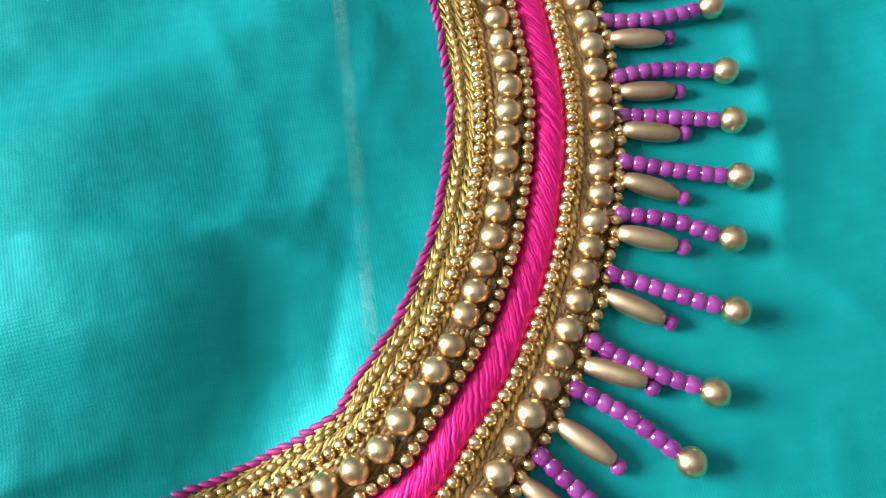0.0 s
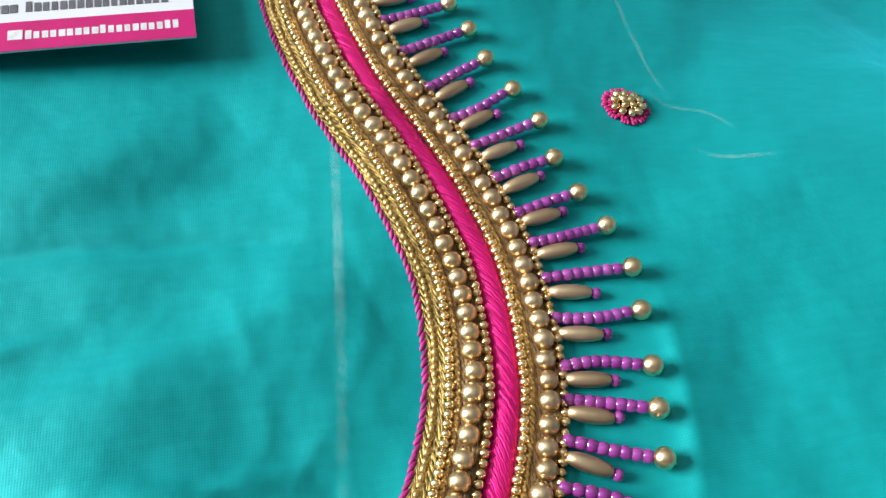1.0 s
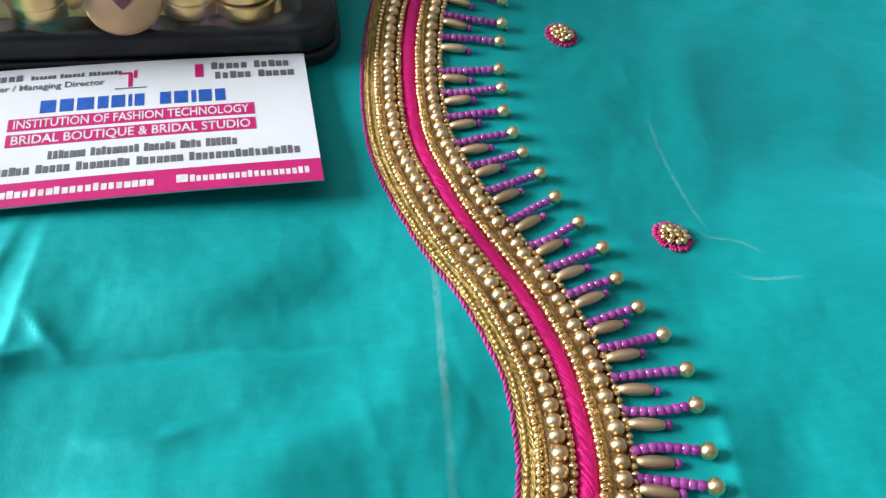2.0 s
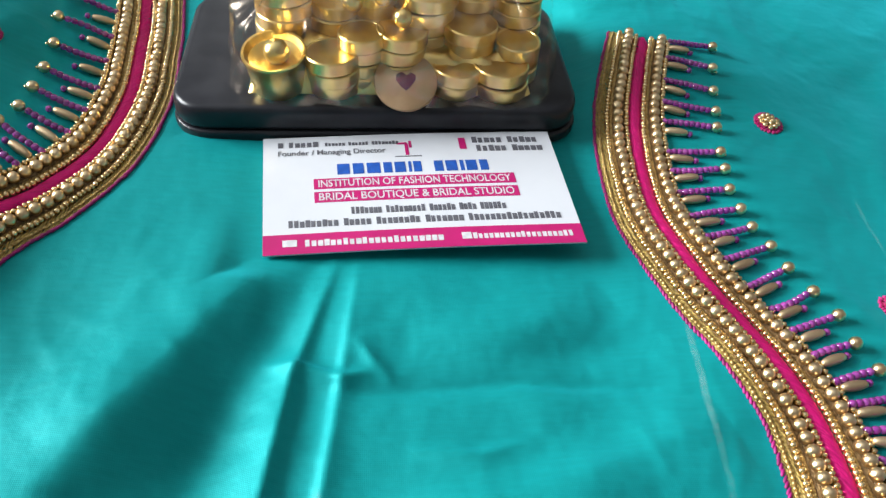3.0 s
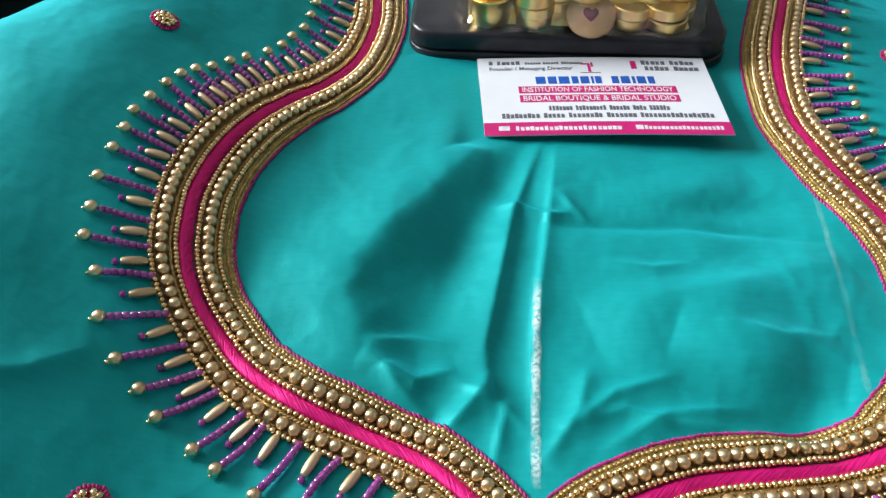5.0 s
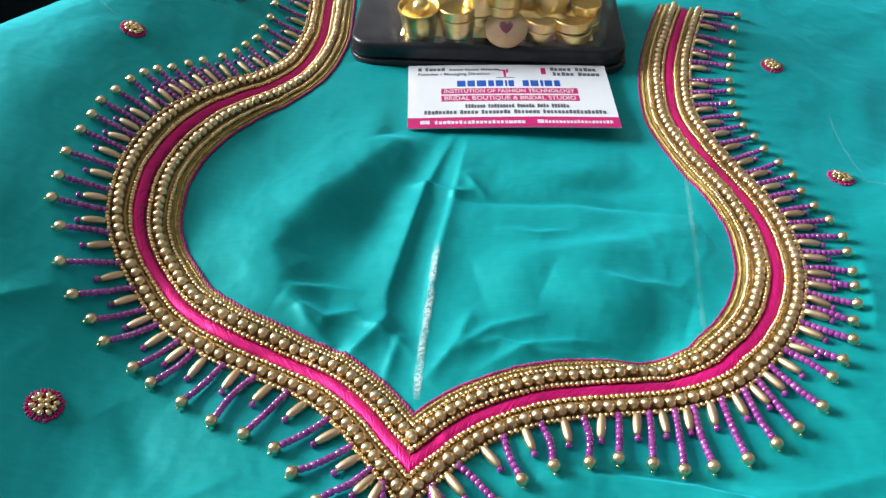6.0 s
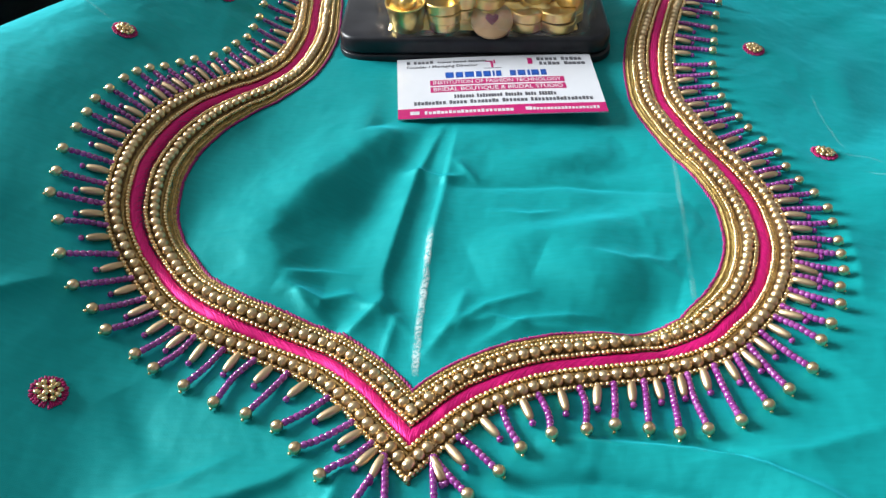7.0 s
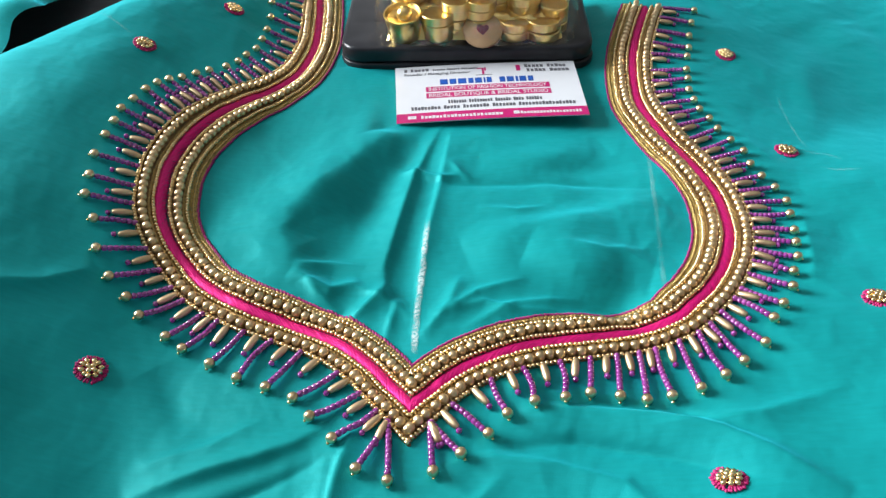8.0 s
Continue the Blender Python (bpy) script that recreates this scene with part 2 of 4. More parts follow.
# ridges and valleys: height, width of the flank towards the window and of the other flank, points, in mm
FOLDS = [
    (8.0, 28, 12, [(6, 10), (-5, -8), (-15, -26), (-30, -52), (-39, -66), (-40, -78), (-36, -94), (-26, -118)]),
    (-3.5, 11, 9, [(16, 4), (4, -27), (-5, -42), (-11, -67), (-18, -87), (-12, -106)]),
    (1.9, 5.5, 1.8, [(20, 10), (19, -2), (9.5, -38), (5.5, -66), (1.3, -92), (3, -120)]),
    (1.1, 1.3, 3.2, [(26, 10), (25.5, -3), (21.5, -38), (17.5, -70), (15.3, -92), (14.3, -134)]),
    (-0.8, 4.2, 4.5, [(18, -30), (15.5, -40), (11.5, -68), (8.5, -92), (8, -118)]),
    (-1.2, 3.5, 3, [(120, -46.5), (104, -44), (89, -41.2), (63, -40), (28, -42), (10, -40)]),
    (1.6, 1.8, 2.5, [(30, -36), (22, -39), (14, -36), (2, -33)]),
    (0.9, 1.6, 2, [(24, -26), (29, -34), (34, -40)]),
    (4.0, 8, 16, [(112, -54), (100, -58), (88, -63), (75, -68), (60, -72), (44, -76), (30, -80)]),
    (4.2, 13, 7, [(98, -101), (86, -97), (72, -93), (54, -86)]),
    (-4.5, 11, 10, [(97, -90), (91, -99), (88, -109), (82, -122)]),
    (-1.4, 6, 6, [(92, -118), (78, -112), (62, -108)]),
    (2.4, 4, 3, [(-6, -100), (-17, -106), (-32, -99)]),
    (2.0, 3, 3, [(-26, -102), (-21, -109), (-12, -116)]),
    (2.0, 3, 4, [(3, -100), (1, -107), (-10, -122)]),
    (1.8, 3, 4, [(30, -96), (26, -112), (16, -128)]),
    (0.8, 2.0, 4, [(163, -62), (161, -75), (159, -86), (156.5, -97), (153.5, -106)]),
    (1.3, 2, 3, [(54, -99), (36, -106), (22, -119)]),
    (1.2, 2, 3.5, [(74, -107), (48, -112), (30, -124)]),
    (1.1, 2, 2.5, [(8, -108), (6, -118), (4, -130)]),
    (1.2, 2, 3, [(-6, -92), (-19, -91), (-32, -96)]),
    (0.9, 2, 3, [(66, -56), (52, -60), (36, -58)]),
    (0.9, 2, 4, [(100, -84), (84, -86), (66, -82)]),
    (1.0, 2.5, 3, [(-30, -160), (-44, -170), (-66, -178)]),
    (1.0, 2, 4, [(44, -178), (30, -192), (20, -214)]),
    (1.2, 2.5, 4, [(150, -150), (120, -160), (84, -163)]),
    (-1.4, 2.5, 4, [(122, -170), (99, -158.5), (75, -153.5), (56, -152)]),
    (1.6, 6, 7, [(0, -166), (-13, -175), (-30, -184), (-60, -196)]),
    (1.2, 4, 4, [(-9, -170), (-10, -185), (-13, -215)]),
    (-1.4, 6, 5, [(-54, -166), (-62, -151), (-70, -142)]),
    (1.6, 8, 8, [(92, -14), (76, -22), (60, -26), (38, -26)]),
    (-1.0, 5, 5, [(104, -28), (82, -32), (56, -33)]),
    (1.0, 7, 7, [(196, -46), (180, -48), (168, -46)]),
    (-1.2, 6, 8, [(190, -66), (176, -74), (168, -96)]),
    (1.4, 9, 7, [(210, 80), (196, 30), (190, -10)]),
    (0.8, 12, 10, [(-40, 34), (-48, 8), (-56, -26), (-58, -56)]),
    (1.6, 8, 6, [(150, 132), (110, 128), (96, 140)]),
    (7.0, 60, 24, [(196, -90), (178, -140), (168, -190), (150, -280)]),
    (4.5, 45, 40, [(128, -150), (118, -185), (106, -230), (96, -290)]),
    (3.0, 16, 14, [(140, -196), (96, -206), (40, -214), (-20, -230)]),
    (2.6, 2.6, 8, [(-66, -188), (-55, -183), (-43, -178), (-31, -174), (-20, -169), (-10, -160)]),
    (-1.8, 4, 2.6, [(-62, -199), (-40, -190), (-22, -181), (-8, -172)]),
    (1.3, 1.6, 4, [(-2, -162), (-4, -170), (-6, -179), (-7, -188), (-9, -204)]),
    (2.5, 2.4, 8, [(136, -188), (120, -174), (107, -165), (91, -159), (62, -156), (48, -157)]),
    (-1.8, 2.6, 4, [(118, -184), (92, -173), (65, -167), (36, -170)]),
    (1.8, 2.4, 5, [(88, -196), (77, -182), (58, -176), (39, -173), (24, -176)]),
    (1.6, 2.2, 5, [(-134, -128), (-121, -126), (-108, -120), (-96, -108)]),
    (1.0, 1.8, 3, [(-14, -101), (-4, -105), (8, -112), (14, -120)]),
    (1.0, 1.8, 3, [(64, -114), (50, -115), (38, -111), (26, -116)]),
]


def folds(x, y):
    total = np.zeros_like(x)
    for height, wl, wr, line in FOLDS:
        pts = np.array(line, dtype=float) / 1000
        lengths = np.hypot(*np.diff(pts, axis=0).T)
        start = np.concatenate(([0], np.cumsum(lengths)))
        best, side, run = np.full(x.shape, 9.0), np.zeros_like(x), np.zeros_like(x)
        for i in range(len(pts) - 1):
            d = (pts[i + 1] - pts[i]) / lengths[i]
            px, py = x - pts[i][0], y - pts[i][1]
            u = np.clip(px * d[0] + py * d[1], 0, lengths[i])
            qx, qy = px - u * d[0], py - u * d[1]
            dist = np.hypot(qx, qy)
            near = dist < best
            best = np.where(near, dist, best)
            side = np.where(near, qy * d[0] - qx * d[1], side)
            run = np.where(near, start[i] + u, run)
        u = run / start[-1]
        taper = np.sin(math.pi * np.clip(u, 0, 1)) ** 0.8
        # side > 0: to the left of the line's way, away from the window
        width = (wl + (wr - wl) / (1 + np.exp(-np.clip(side / 0.0008, -50, 50)))) / 1000
        crisp = min(wl, wr) <= 4
        total += (1.4 if crisp else 1.0) * height / 1000 * taper * np.exp(-(best / width) ** (1.3 if crisp else 2))
    return total


LATTICE = np.array([[random.uniform(0, 2 * math.pi) for _ in range(64)] for _ in range(64)])


def ripple(x, y):
    """Smooth gradient noise over the plan, about -0.7 to 0.7."""
    i, j = np.floor(x).astype(int), np.floor(y).astype(int)
    u, v = x - i, y - j
    fade = lambda w: w * w * w * (w * (w * 6 - 15) + 10)  # noqa: E731

    def corner(a, b):
        g = LATTICE[(i + a) % 64, (j + b) % 64]
        return np.cos(g) * (u - a) + np.sin(g) * (v - b)

    fu, fv = fade(u), fade(v)
    return (corner(0, 0) * (1 - fu) + corner(1, 0) * fu) * (1 - fv) + (corner(0, 1) * (1 - fu) + corner(1, 1) * fu) * fv


def crumple(x, y):
    """Soft waves, and fine creases where the cloth has been folded and pressed."""
    wx, wy = x + 0.006 * ripple(x * 40 + 9, y * 40), y + 0.006 * ripple(x * 40, y * 40 + 5)
    soft = 0.0024 * ripple(wx * 17, wy * 13 + 3) + 0.0014 * ripple(wx * 38 + 7, wy * 30)
    crease = 0.0016 * (0.25 - np.abs(ripple(wx * 30 + 20, wy * 24 + 11))) + 0.0008 * (0.25 - np.abs(ripple(wx * 70 + 2, wy * 58 + 31)))
    patchy = np.clip(0.55 + 1.6 * ripple(x * 14 + 40, y * 14 + 17), 0.1, 1.4)
    return soft + crease * patchy + 0.00012 * ripple(x * 260, y * 240)


def cloth(x, y):
    x, y = np.asarray(x, dtype=float), np.asarray(y, dtype=float)
    x0 = -0.060 + 0.10 * np.clip(y, -0.15, 0.10)
    rise = 0.55 * softplus(x0 - x, 0.007)
    rise = 0.036 - softplus(0.036 - rise, 0.004)
    rise = rise + 0.16 * softplus(x0 - 0.066 - x, 0.006)
    rise = rise - 0.9 * softplus((-0.166 + 0.5 * np.clip(y, -0.2, 0.2)) - x, 0.006)
    right = 0.14 * softplus(x - 0.148, 0.010)
    right = 0.010 - softplus(0.010 - right, 0.003)
    back = 1 / (1 + np.exp(-(y + 0.020) / 0.014))
    right = right * (1 - back) - 0.11 * (softplus(x - 0.148, 0.007) - softplus(x - 0.26, 0.01)) * back
    right = right + 0.07 * softplus(y - 0.010, 0.008) / (1 + np.exp(-np.clip((x - 0.106) / 0.004, -50, 50)))
    z = np.maximum(rise + right + folds(x, y) + crumple(x, y), -0.035)
    # pressed flat under the card and the stand
    for x1, x2, y1, y2, most in ((-0.009, 0.092, -0.006, 0.056, 0.0), (-0.030, 0.094, 0.053, 0.122, -0.0005)):
        inside = 1 / (1 + np.exp(-np.clip(np.minimum(np.minimum(x - x1, x2 - x), np.minimum(y - y1, y2 - y)) / 0.0022, -50, 50)))
        z = z - softplus(z - most, 0.0003) * inside
    return z


GX, GY = np.arange(-0.26, 0.48, 0.001), np.arange(-0.48, 0.44, 0.001)
GZ = cloth(*np.meshgrid(GX, GY))


def cloth_at(x, y):
    u, v = (x + 0.26) * 1000, (y + 0.48) * 1000
    i, j = int(u), int(v)
    u, v = u - i, v - j
    return float((GZ[j, i] * (1 - u) + GZ[j, i + 1] * u) * (1 - v) + (GZ[j + 1, i] * (1 - u) + GZ[j + 1, i + 1] * u) * v)


def seat(x, y, way=(1.0, 0.0), lift=0.0):
    """The pose on the cloth at (x, y): x axis along way, z axis off the cloth, raised by lift."""
    e = 0.0015
    z, zx, zy = cloth_at(x, y), cloth_at(x + e, y), cloth_at(x, y + e)
    n = Vector((-(zx - z) / e, -(zy - z) / e, 1)).normalized()
    t = Vector((way[0], way[1], 0))
    t = (t - n * t.dot(n)).normalized()
    b = n.cross(t)
    m = Matrix((t, b, n)).transposed().to_4x4()
    m.translation = Vector((x, y, z)) + n * lift
    return m


# ---- the room ----
def slab(name, lo, hi, mat, label, category):
    ob = part(name, box(bmesh.new(), lo, hi), mat)
    return tagged(ob, label, category, kind="structure")


FLOOR_Z, TOP_Z = -0.79, 2.0
slab("floor", (-1.95, -2.2, FLOOR_Z - 0.1), (2.2, 2.2, FLOOR_Z), TILE, "plain grey floor under the table", "floor")
slab("ceiling", (-1.95, -2.2, TOP_Z), (2.2, 2.2, TOP_Z + 0.1), CEIL, "plain white ceiling of the room", "ceiling")
slab("wall_east", (2.0, -2.2, FLOOR_Z), (2.2, 2.2, TOP_Z), WALL, "plain cream plastered wall", "wall")
slab("wall_north", (-1.75, 2.0, FLOOR_Z), (2.0, 2.2, TOP_Z), WALL, "plain cream plastered wall", "wall")
slab("wall_south", (-1.75, -2.2, FLOOR_Z), (2.0, -2.0, TOP_Z), WALL, "plain cream plastered wall", "wall")


def west_wall():
    """The wall with the window: four pieces round the opening."""
    bm = bmesh.new()
    (y0, y1), (z0, z1) = WIN_Y, WIN_Z
    for lo, hi in (((-2.2, FLOOR_Z), (2.2, z0)), ((-2.2, z1), (2.2, TOP_Z)), ((-2.2, z0), (y0, z1)), ((y1, z0), (2.2, z1))):
        box(bm, (-1.95, lo[0], lo[1]), (-1.75, hi[0], hi[1]))
    return tagged(part("wall_west", bm, WALL), "plain cream plastered wall with a window", "wall", kind="structure")


west_wall()
window = thing("window_1", "painted wooden window letting daylight in", "window", kind="structure")
(y0, y1), (z0, z1) = WIN_Y, WIN_Z
for lo, hi in (((y0, z0), (y1, z0 + 0.05)), ((y0, z1 - 0.05), (y1, z1)), ((y0, z0 + 0.05), (y0 + 0.05, z1 - 0.05)), ((y1 - 0.05, z0 + 0.05), (y1, z1 - 0.05))):
    part("window_frame", box(bmesh.new(), (-1.90, *lo), (-1.85, *hi), 0.004), FRAME, window)


def build_table():
    table = thing("table", "dark table under the spread cloth", "table")
    part("tabletop", box(bmesh.new(), (-0.70, -0.65, -0.075), (0.75, 0.70, -0.040), 0.004), DARK, table)
    for x in (-0.64, 0.69):
        for y in (-0.59, 0.64):
            part("leg", box(bmesh.new(), (x - 0.03, y - 0.03, FLOOR_Z), (x + 0.03, y + 0.03, -0.075), 0.004), DARK, table)


build_table()


# ---- the silk cloth ----
def axis(lo, hi, fine_lo, fine_hi, fine, coarse):
    return np.concatenate((np.arange(lo, fine_lo, coarse), np.arange(fine_lo, fine_hi, fine), np.arange(fine_hi, hi, coarse)))


def grid_faces(nx, ny, keep=None):
    i, j = np.meshgrid(np.arange(nx - 1), np.arange(ny - 1))
    a = (j * nx + i).ravel()
    f = np.stack((a, a + 1, a + 1 + nx, a + nx), axis=1)
    return f if keep is None else f[keep.ravel()]


def build_cloth():
    xs, ys = axis(-0.24, 0.46, -0.15, 0.20, 0.0009, 0.003), axis(-0.46, 0.42, -0.21, 0.13, 0.0009, 0.003)
    x, y = np.meshgrid(xs, ys)
    z = cloth(x, y)
    keep = (x > -0.215 + 0.5 * np.clip(y, -0.2, 0.2))[:-1, :-1]
    verts = np.stack((x.ravel(), y.ravel(), z.ravel()), axis=1)
    faces = grid_faces(len(xs), len(ys), keep)
    me = bpy.data.meshes.new("silk_cloth")
    me.from_pydata(verts.tolist(), [], faces.tolist())
    me.materials.append(SILK)
    me.polygons.foreach_set("use_smooth", [True] * len(me.polygons))
    ob = new("silk_cloth", me)
    return tagged(ob, "teal silk blouse cloth, creased, spread on the table", "cloth")


build_cloth()


def build_sleeve():
    xs, ys = np.arange(-0.42, -0.235, 0.003), np.arange(0.02, 0.40, 0.003)
    x, y = np.meshgrid(xs, ys)
    z = -0.034 + 0.012 * np.abs(np.sin(34 * (x * 0.8 + y * 0.5))) + 0.02 * np.clip(ripple(x * 22, y * 18) + 0.3, 0, 1)
    verts = np.stack(((x + 0.012 * ripple(y * 30, x * 5)).ravel(), y.ravel(), z.ravel()), axis=1)
    tagged(mesh_object("sleeve_cloth", verts, grid_faces(len(xs), len(ys)).tolist(), SILK), "crumpled teal silk sleeve piece on the dark table", "cloth")


build_sleeve()


# ---- the neckline: the middle line of its magenta band, in mm, from the point outwards ----
LEFT = [(14.6, -155.5), (7, -146.7), (-0.1, -138.4), (-12.6, -128.4), (-30.7, -120.8), (-46, -115.4), (-61.2, -106.6), (-71.5, -96.1),
        (-79.7, -85.7), (-85.3, -73.6), (-87.8, -59.9), (-88.7, -44.6), (-86, -26), (-79.4, -7.1), (-71, 8.5), (-60.6, 22.5), (-51.6, 42.3),
        (-47.7, 68.9), (-49.1, 95), (-51.9, 120.9), (-56, 149.9)]
RIGHT = [(14.6, -155.5), (28, -142.2), (39.4, -135.8), (55.1, -129.9), (72.6, -126.9), (88.2, -124.3), (102.9, -119.8), (110.1, -113.7),
        (116.7, -107.1), (123.2, -97.9), (127.7, -88.8), (131.2, -78.8), (133.1, -67.4), (133.4, -53.7), (130.5, -40.4), (125.8, -25.2),
        (118.6, -7.7), (113.5, 14.3), (113.3, 34.8), (116.7, 60.2), (123.3, 83.9), (130, 103.5)]
VERTEX_X = 0.0145


def smooth_line(points, step):
    """A Catmull-Rom line through the points, in metres, at even steps."""
    p = np.array(points, dtype=float) / 1000
    p = np.vstack((2 * p[0] - p[1], p, 2 * p[-1] - p[-2]))
    out = []
    for i in range(1, len(p) - 2):
        for u in np.linspace(0, 1, 40, endpoint=False):
            out.append(0.5 * (2 * p[i] + (p[i + 1] - p[i - 1]) * u + (2 * p[i - 1] - 5 * p[i] + 4 * p[i + 1] - p[i + 2]) * u ** 2
                              + (3 * p[i] - p[i - 1] - 3 * p[i + 1] + p[i + 2]) * u ** 3))
    return even(np.array(out + [p[-2]]), step)


def even(line, step):
    run = np.concatenate(([0], np.cumsum(np.hypot(*np.diff(line, axis=0).T))))
    n = max(2, int(round(run[-1] / step)))
    s = np.linspace(0, run[-1], n + 1)
    return np.stack((np.interp(s, run, line[:, 0]), np.interp(s, run, line[:, 1])), axis=1)


def tangents(line):
    d = np.gradient(line, axis=0)
    return d / np.hypot(d[:, 0], d[:, 1])[:, None]


class Side:
    """One half of the neckline. sign: +1 where outwards is to the right of the way from the point."""

    def __init__(self, points, sign):
        self.line, self.sign = smooth_line(points, 0.0005), sign
        self.tan = tangents(self.line)
        self.out = np.stack((self.tan[:, 1], -self.tan[:, 0]), axis=1) * sign

    def offset(self, d, step, clip=True):
        """The line at d metres outwards, cut at the mitre in the point, at even steps."""
        line = self.line
        ext = line[0] - self.tan[0] * np.arange(0.03, 0, -0.0005)[:, None]
        line = np.vstack((ext, line))
        out = np.vstack((np.repeat(self.out[:1], len(ext), axis=0), self.out))
        tan = np.vstack((np.repeat(self.tan[:1], len(ext), axis=0), self.tan))
        reach = np.full(len(line), d)
        if d < -0.0076:
            # the inner strip lies narrower round the point, most of all on the window's side
            low, span, least = (-0.150, 0.065, 0.82) if self.sign > 0 else (-0.122, 0.045, 0.60)
            wide = np.clip((line[:, 1] - low) / span, 0, 1)
            reach = -0.0076 + (d + 0.0076) * (least + (1.06 - least) * wide * wide * (3 - 2 * wide))
        moved = line + out * reach[:, None]
        go = np.einsum("ij,ij->i", np.gradient(moved, axis=0), tan) > 0
        keep = go & ((moved[:, 0] - VERTEX_X) * self.sign > 0)
        keep[:20] &= d > 0
        return even(moved[keep], step)


LEFT_SIDE, RIGHT_SIDE = Side(LEFT, -1), Side(RIGHT, 1)
SIDES = (LEFT_SIDE, RIGHT_SIDE)
neckline = thing("neckline_embroidery", "curved neckline border of gold beads and magenta thread on teal silk", "embroidery")


def scatter(rows, jitter):
    """Places of the beads of a row of either half, with the way along the row."""
    for side in SIDES:
        for d, step in rows:
            line = side.offset(d / 1000, step / 1000)
            for p, t in zip(line, tangents(line)):
                yield (p[0] + random.gauss(0, jitter), p[1] + random.gauss(0, jitter), t)


def turned(m, amount):
    return m @ pose(0, 0, 0, 0, 90 + random.uniform(-amount, amount), random.uniform(-amount, amount)) @ pose(0, 0, 0, 0, 0, random.uniform(0, 360))


def build_bands():
    # the magenta satin band: padded threads laid aslant
    cord, (half, high) = Joined(), (0.00188, 0.0011)
    for side in SIDES:
        n = len(side.line)
        lean = 0.0034
        steps = 11
        for i in np.arange(0, n - 1, 1.0):
            u = np.linspace(-1, 1, steps)
            k = i - u * lean / 0.0005 + random.gauss(0, 0.3)
            ok = (k > -14) & (k < n - 1)
            kk = np.clip(k, 0, n - 1).astype(int)
            base = side.line[kk] + np.where(k < 0, k * 0.0005, 0)[:, None] * side.tan[0]
            pts = base + side.out[kk] * (u * half)[:, None]
            ok &= (pts[:, 0] - VERTEX_X) * side.sign > -0.0002
            if ok.sum() < 4:
                continue
            pts, uu = pts[ok], u[ok]
            way = tangents(pts)
            flank = np.stack((-way[:, 1], way[:, 0]), axis=1)
            wide = 0.00035 * (0.85 + 0.3 * random.random())
            rise = high * np.sqrt(np.clip(1 - (uu * 0.985) ** 2, 0, 1)) + random.uniform(-0.00005, 0.00005)
            z = np.array([cloth_at(*q) for q in pts])
            rows = []
            for f, dz in ((-1.0, -0.00012), (-0.45, 0.00003), (0.45, 0.00003), (1.0, -0.00012)):
                q = pts + flank * (f * wide)
                rows.append(np.column_stack((q, z + rise + dz)))
            m = len(pts)
            verts = np.concatenate(rows)
            faces = [(a * m + j, a * m + j + 1, (a + 1) * m + j + 1, (a + 1) * m + j) for a in range(3) for j in range(m - 1)]
            cord.add(verts, [tuple(reversed(f)) for f in faces])
    tagged(cord.build("satin_band", MAGENTA, neckline, "magenta satin-stitched band"), kind="stuff")

    # stitches: slender bodies lying on the cloth
    stitch = ball(6, 4, 1.0, 1.0, 0.8)

    def row_of_stitches(rows, length, wide, lift, slant, jitter):
        made = Joined()
        for r, (d, step) in enumerate(rows):
            for x, y, t in scatter([(d, step)], jitter):
                a = radians(slant * (1 if r % 4 else -1)) + random.gauss(0, 0.06)
                w = (t[0] * math.cos(a) - t[1] * math.sin(a), t[0] * math.sin(a) + t[1] * math.cos(a))
                m = seat(x, y, w, lift) @ pose(0, 0, 0, 0, 90, 0) @ Matrix.Diagonal((wide, wide * 1.1, length / 2, 1))
                made.add(stitch[0], stitch[1], m)
        return made

    row_of_stitches([(-12.6, 1.45)], 0.0024, 0.00043, 0.0004, 24, 0.00008).build("piping", PIPING, neckline, "magenta rope-stitched piping")
    row_of_stitches([(-12.1, 1.5), (-11.8, 1.4), (-11.5, 1.5), (-10.9, 1.4), (-10.5, 1.5), (-10.2, 1.4), (-9.9, 1.5), (-9.6, 1.4)], 0.0020, 0.00023, 0.0004, 16, 0.00008).build(
        "zari_strip", ZARI, neckline, "gold metallic chain-stitched strip")
    row_of_stitches([(-7.75, 1.0), (-7.45, 1.05), (3.75, 1.0), (4.05, 1.05)], 0.0013, 0.00030, 0.0006, 20, 0.00005).build(
        "chain_stitch", CHAIN, neckline, "thin gold chain stitch beside the bead rows")
    row_of_stitches([(-11.0, 1.3)], 0.0014, 0.00048, 0.0006, 8, 0.00005).build("loop_stitch", CHAIN, neckline, "raised gold loop stitch along the strip")
    # thread ground under the beads; its dark colour also stands in for gap shade
    grounds = [(-8.3, 1.3), (-7.8, 1.3), (-7.3, 1.3), (-6.7, 1.5), (-6.1, 1.5), (-5.5, 1.5), (-4.9, 1.5), (-4.2, 1.3), (-3.7, 1.3), (-3.2, 1.3), (-2.6, 1.5), (-8.9, 1.5), (2.6, 1.5), (3.3, 1.3), (4.6, 1.3), (5.1, 1.3), (5.7, 1.5), (6.3, 1.5), (6.9, 1.5), (7.6, 1.3), (8.1, 1.3), (8.5, 1.3), (9.1, 1.5)]
    row_of_stitches(grounds, 0.0026, 0.00042, 0.0002, 10, 0.0001).build("couching_thread", BRONZE_SHADE, neckline, "bronze thread between the bead rows, its dark tone standing in for shade")


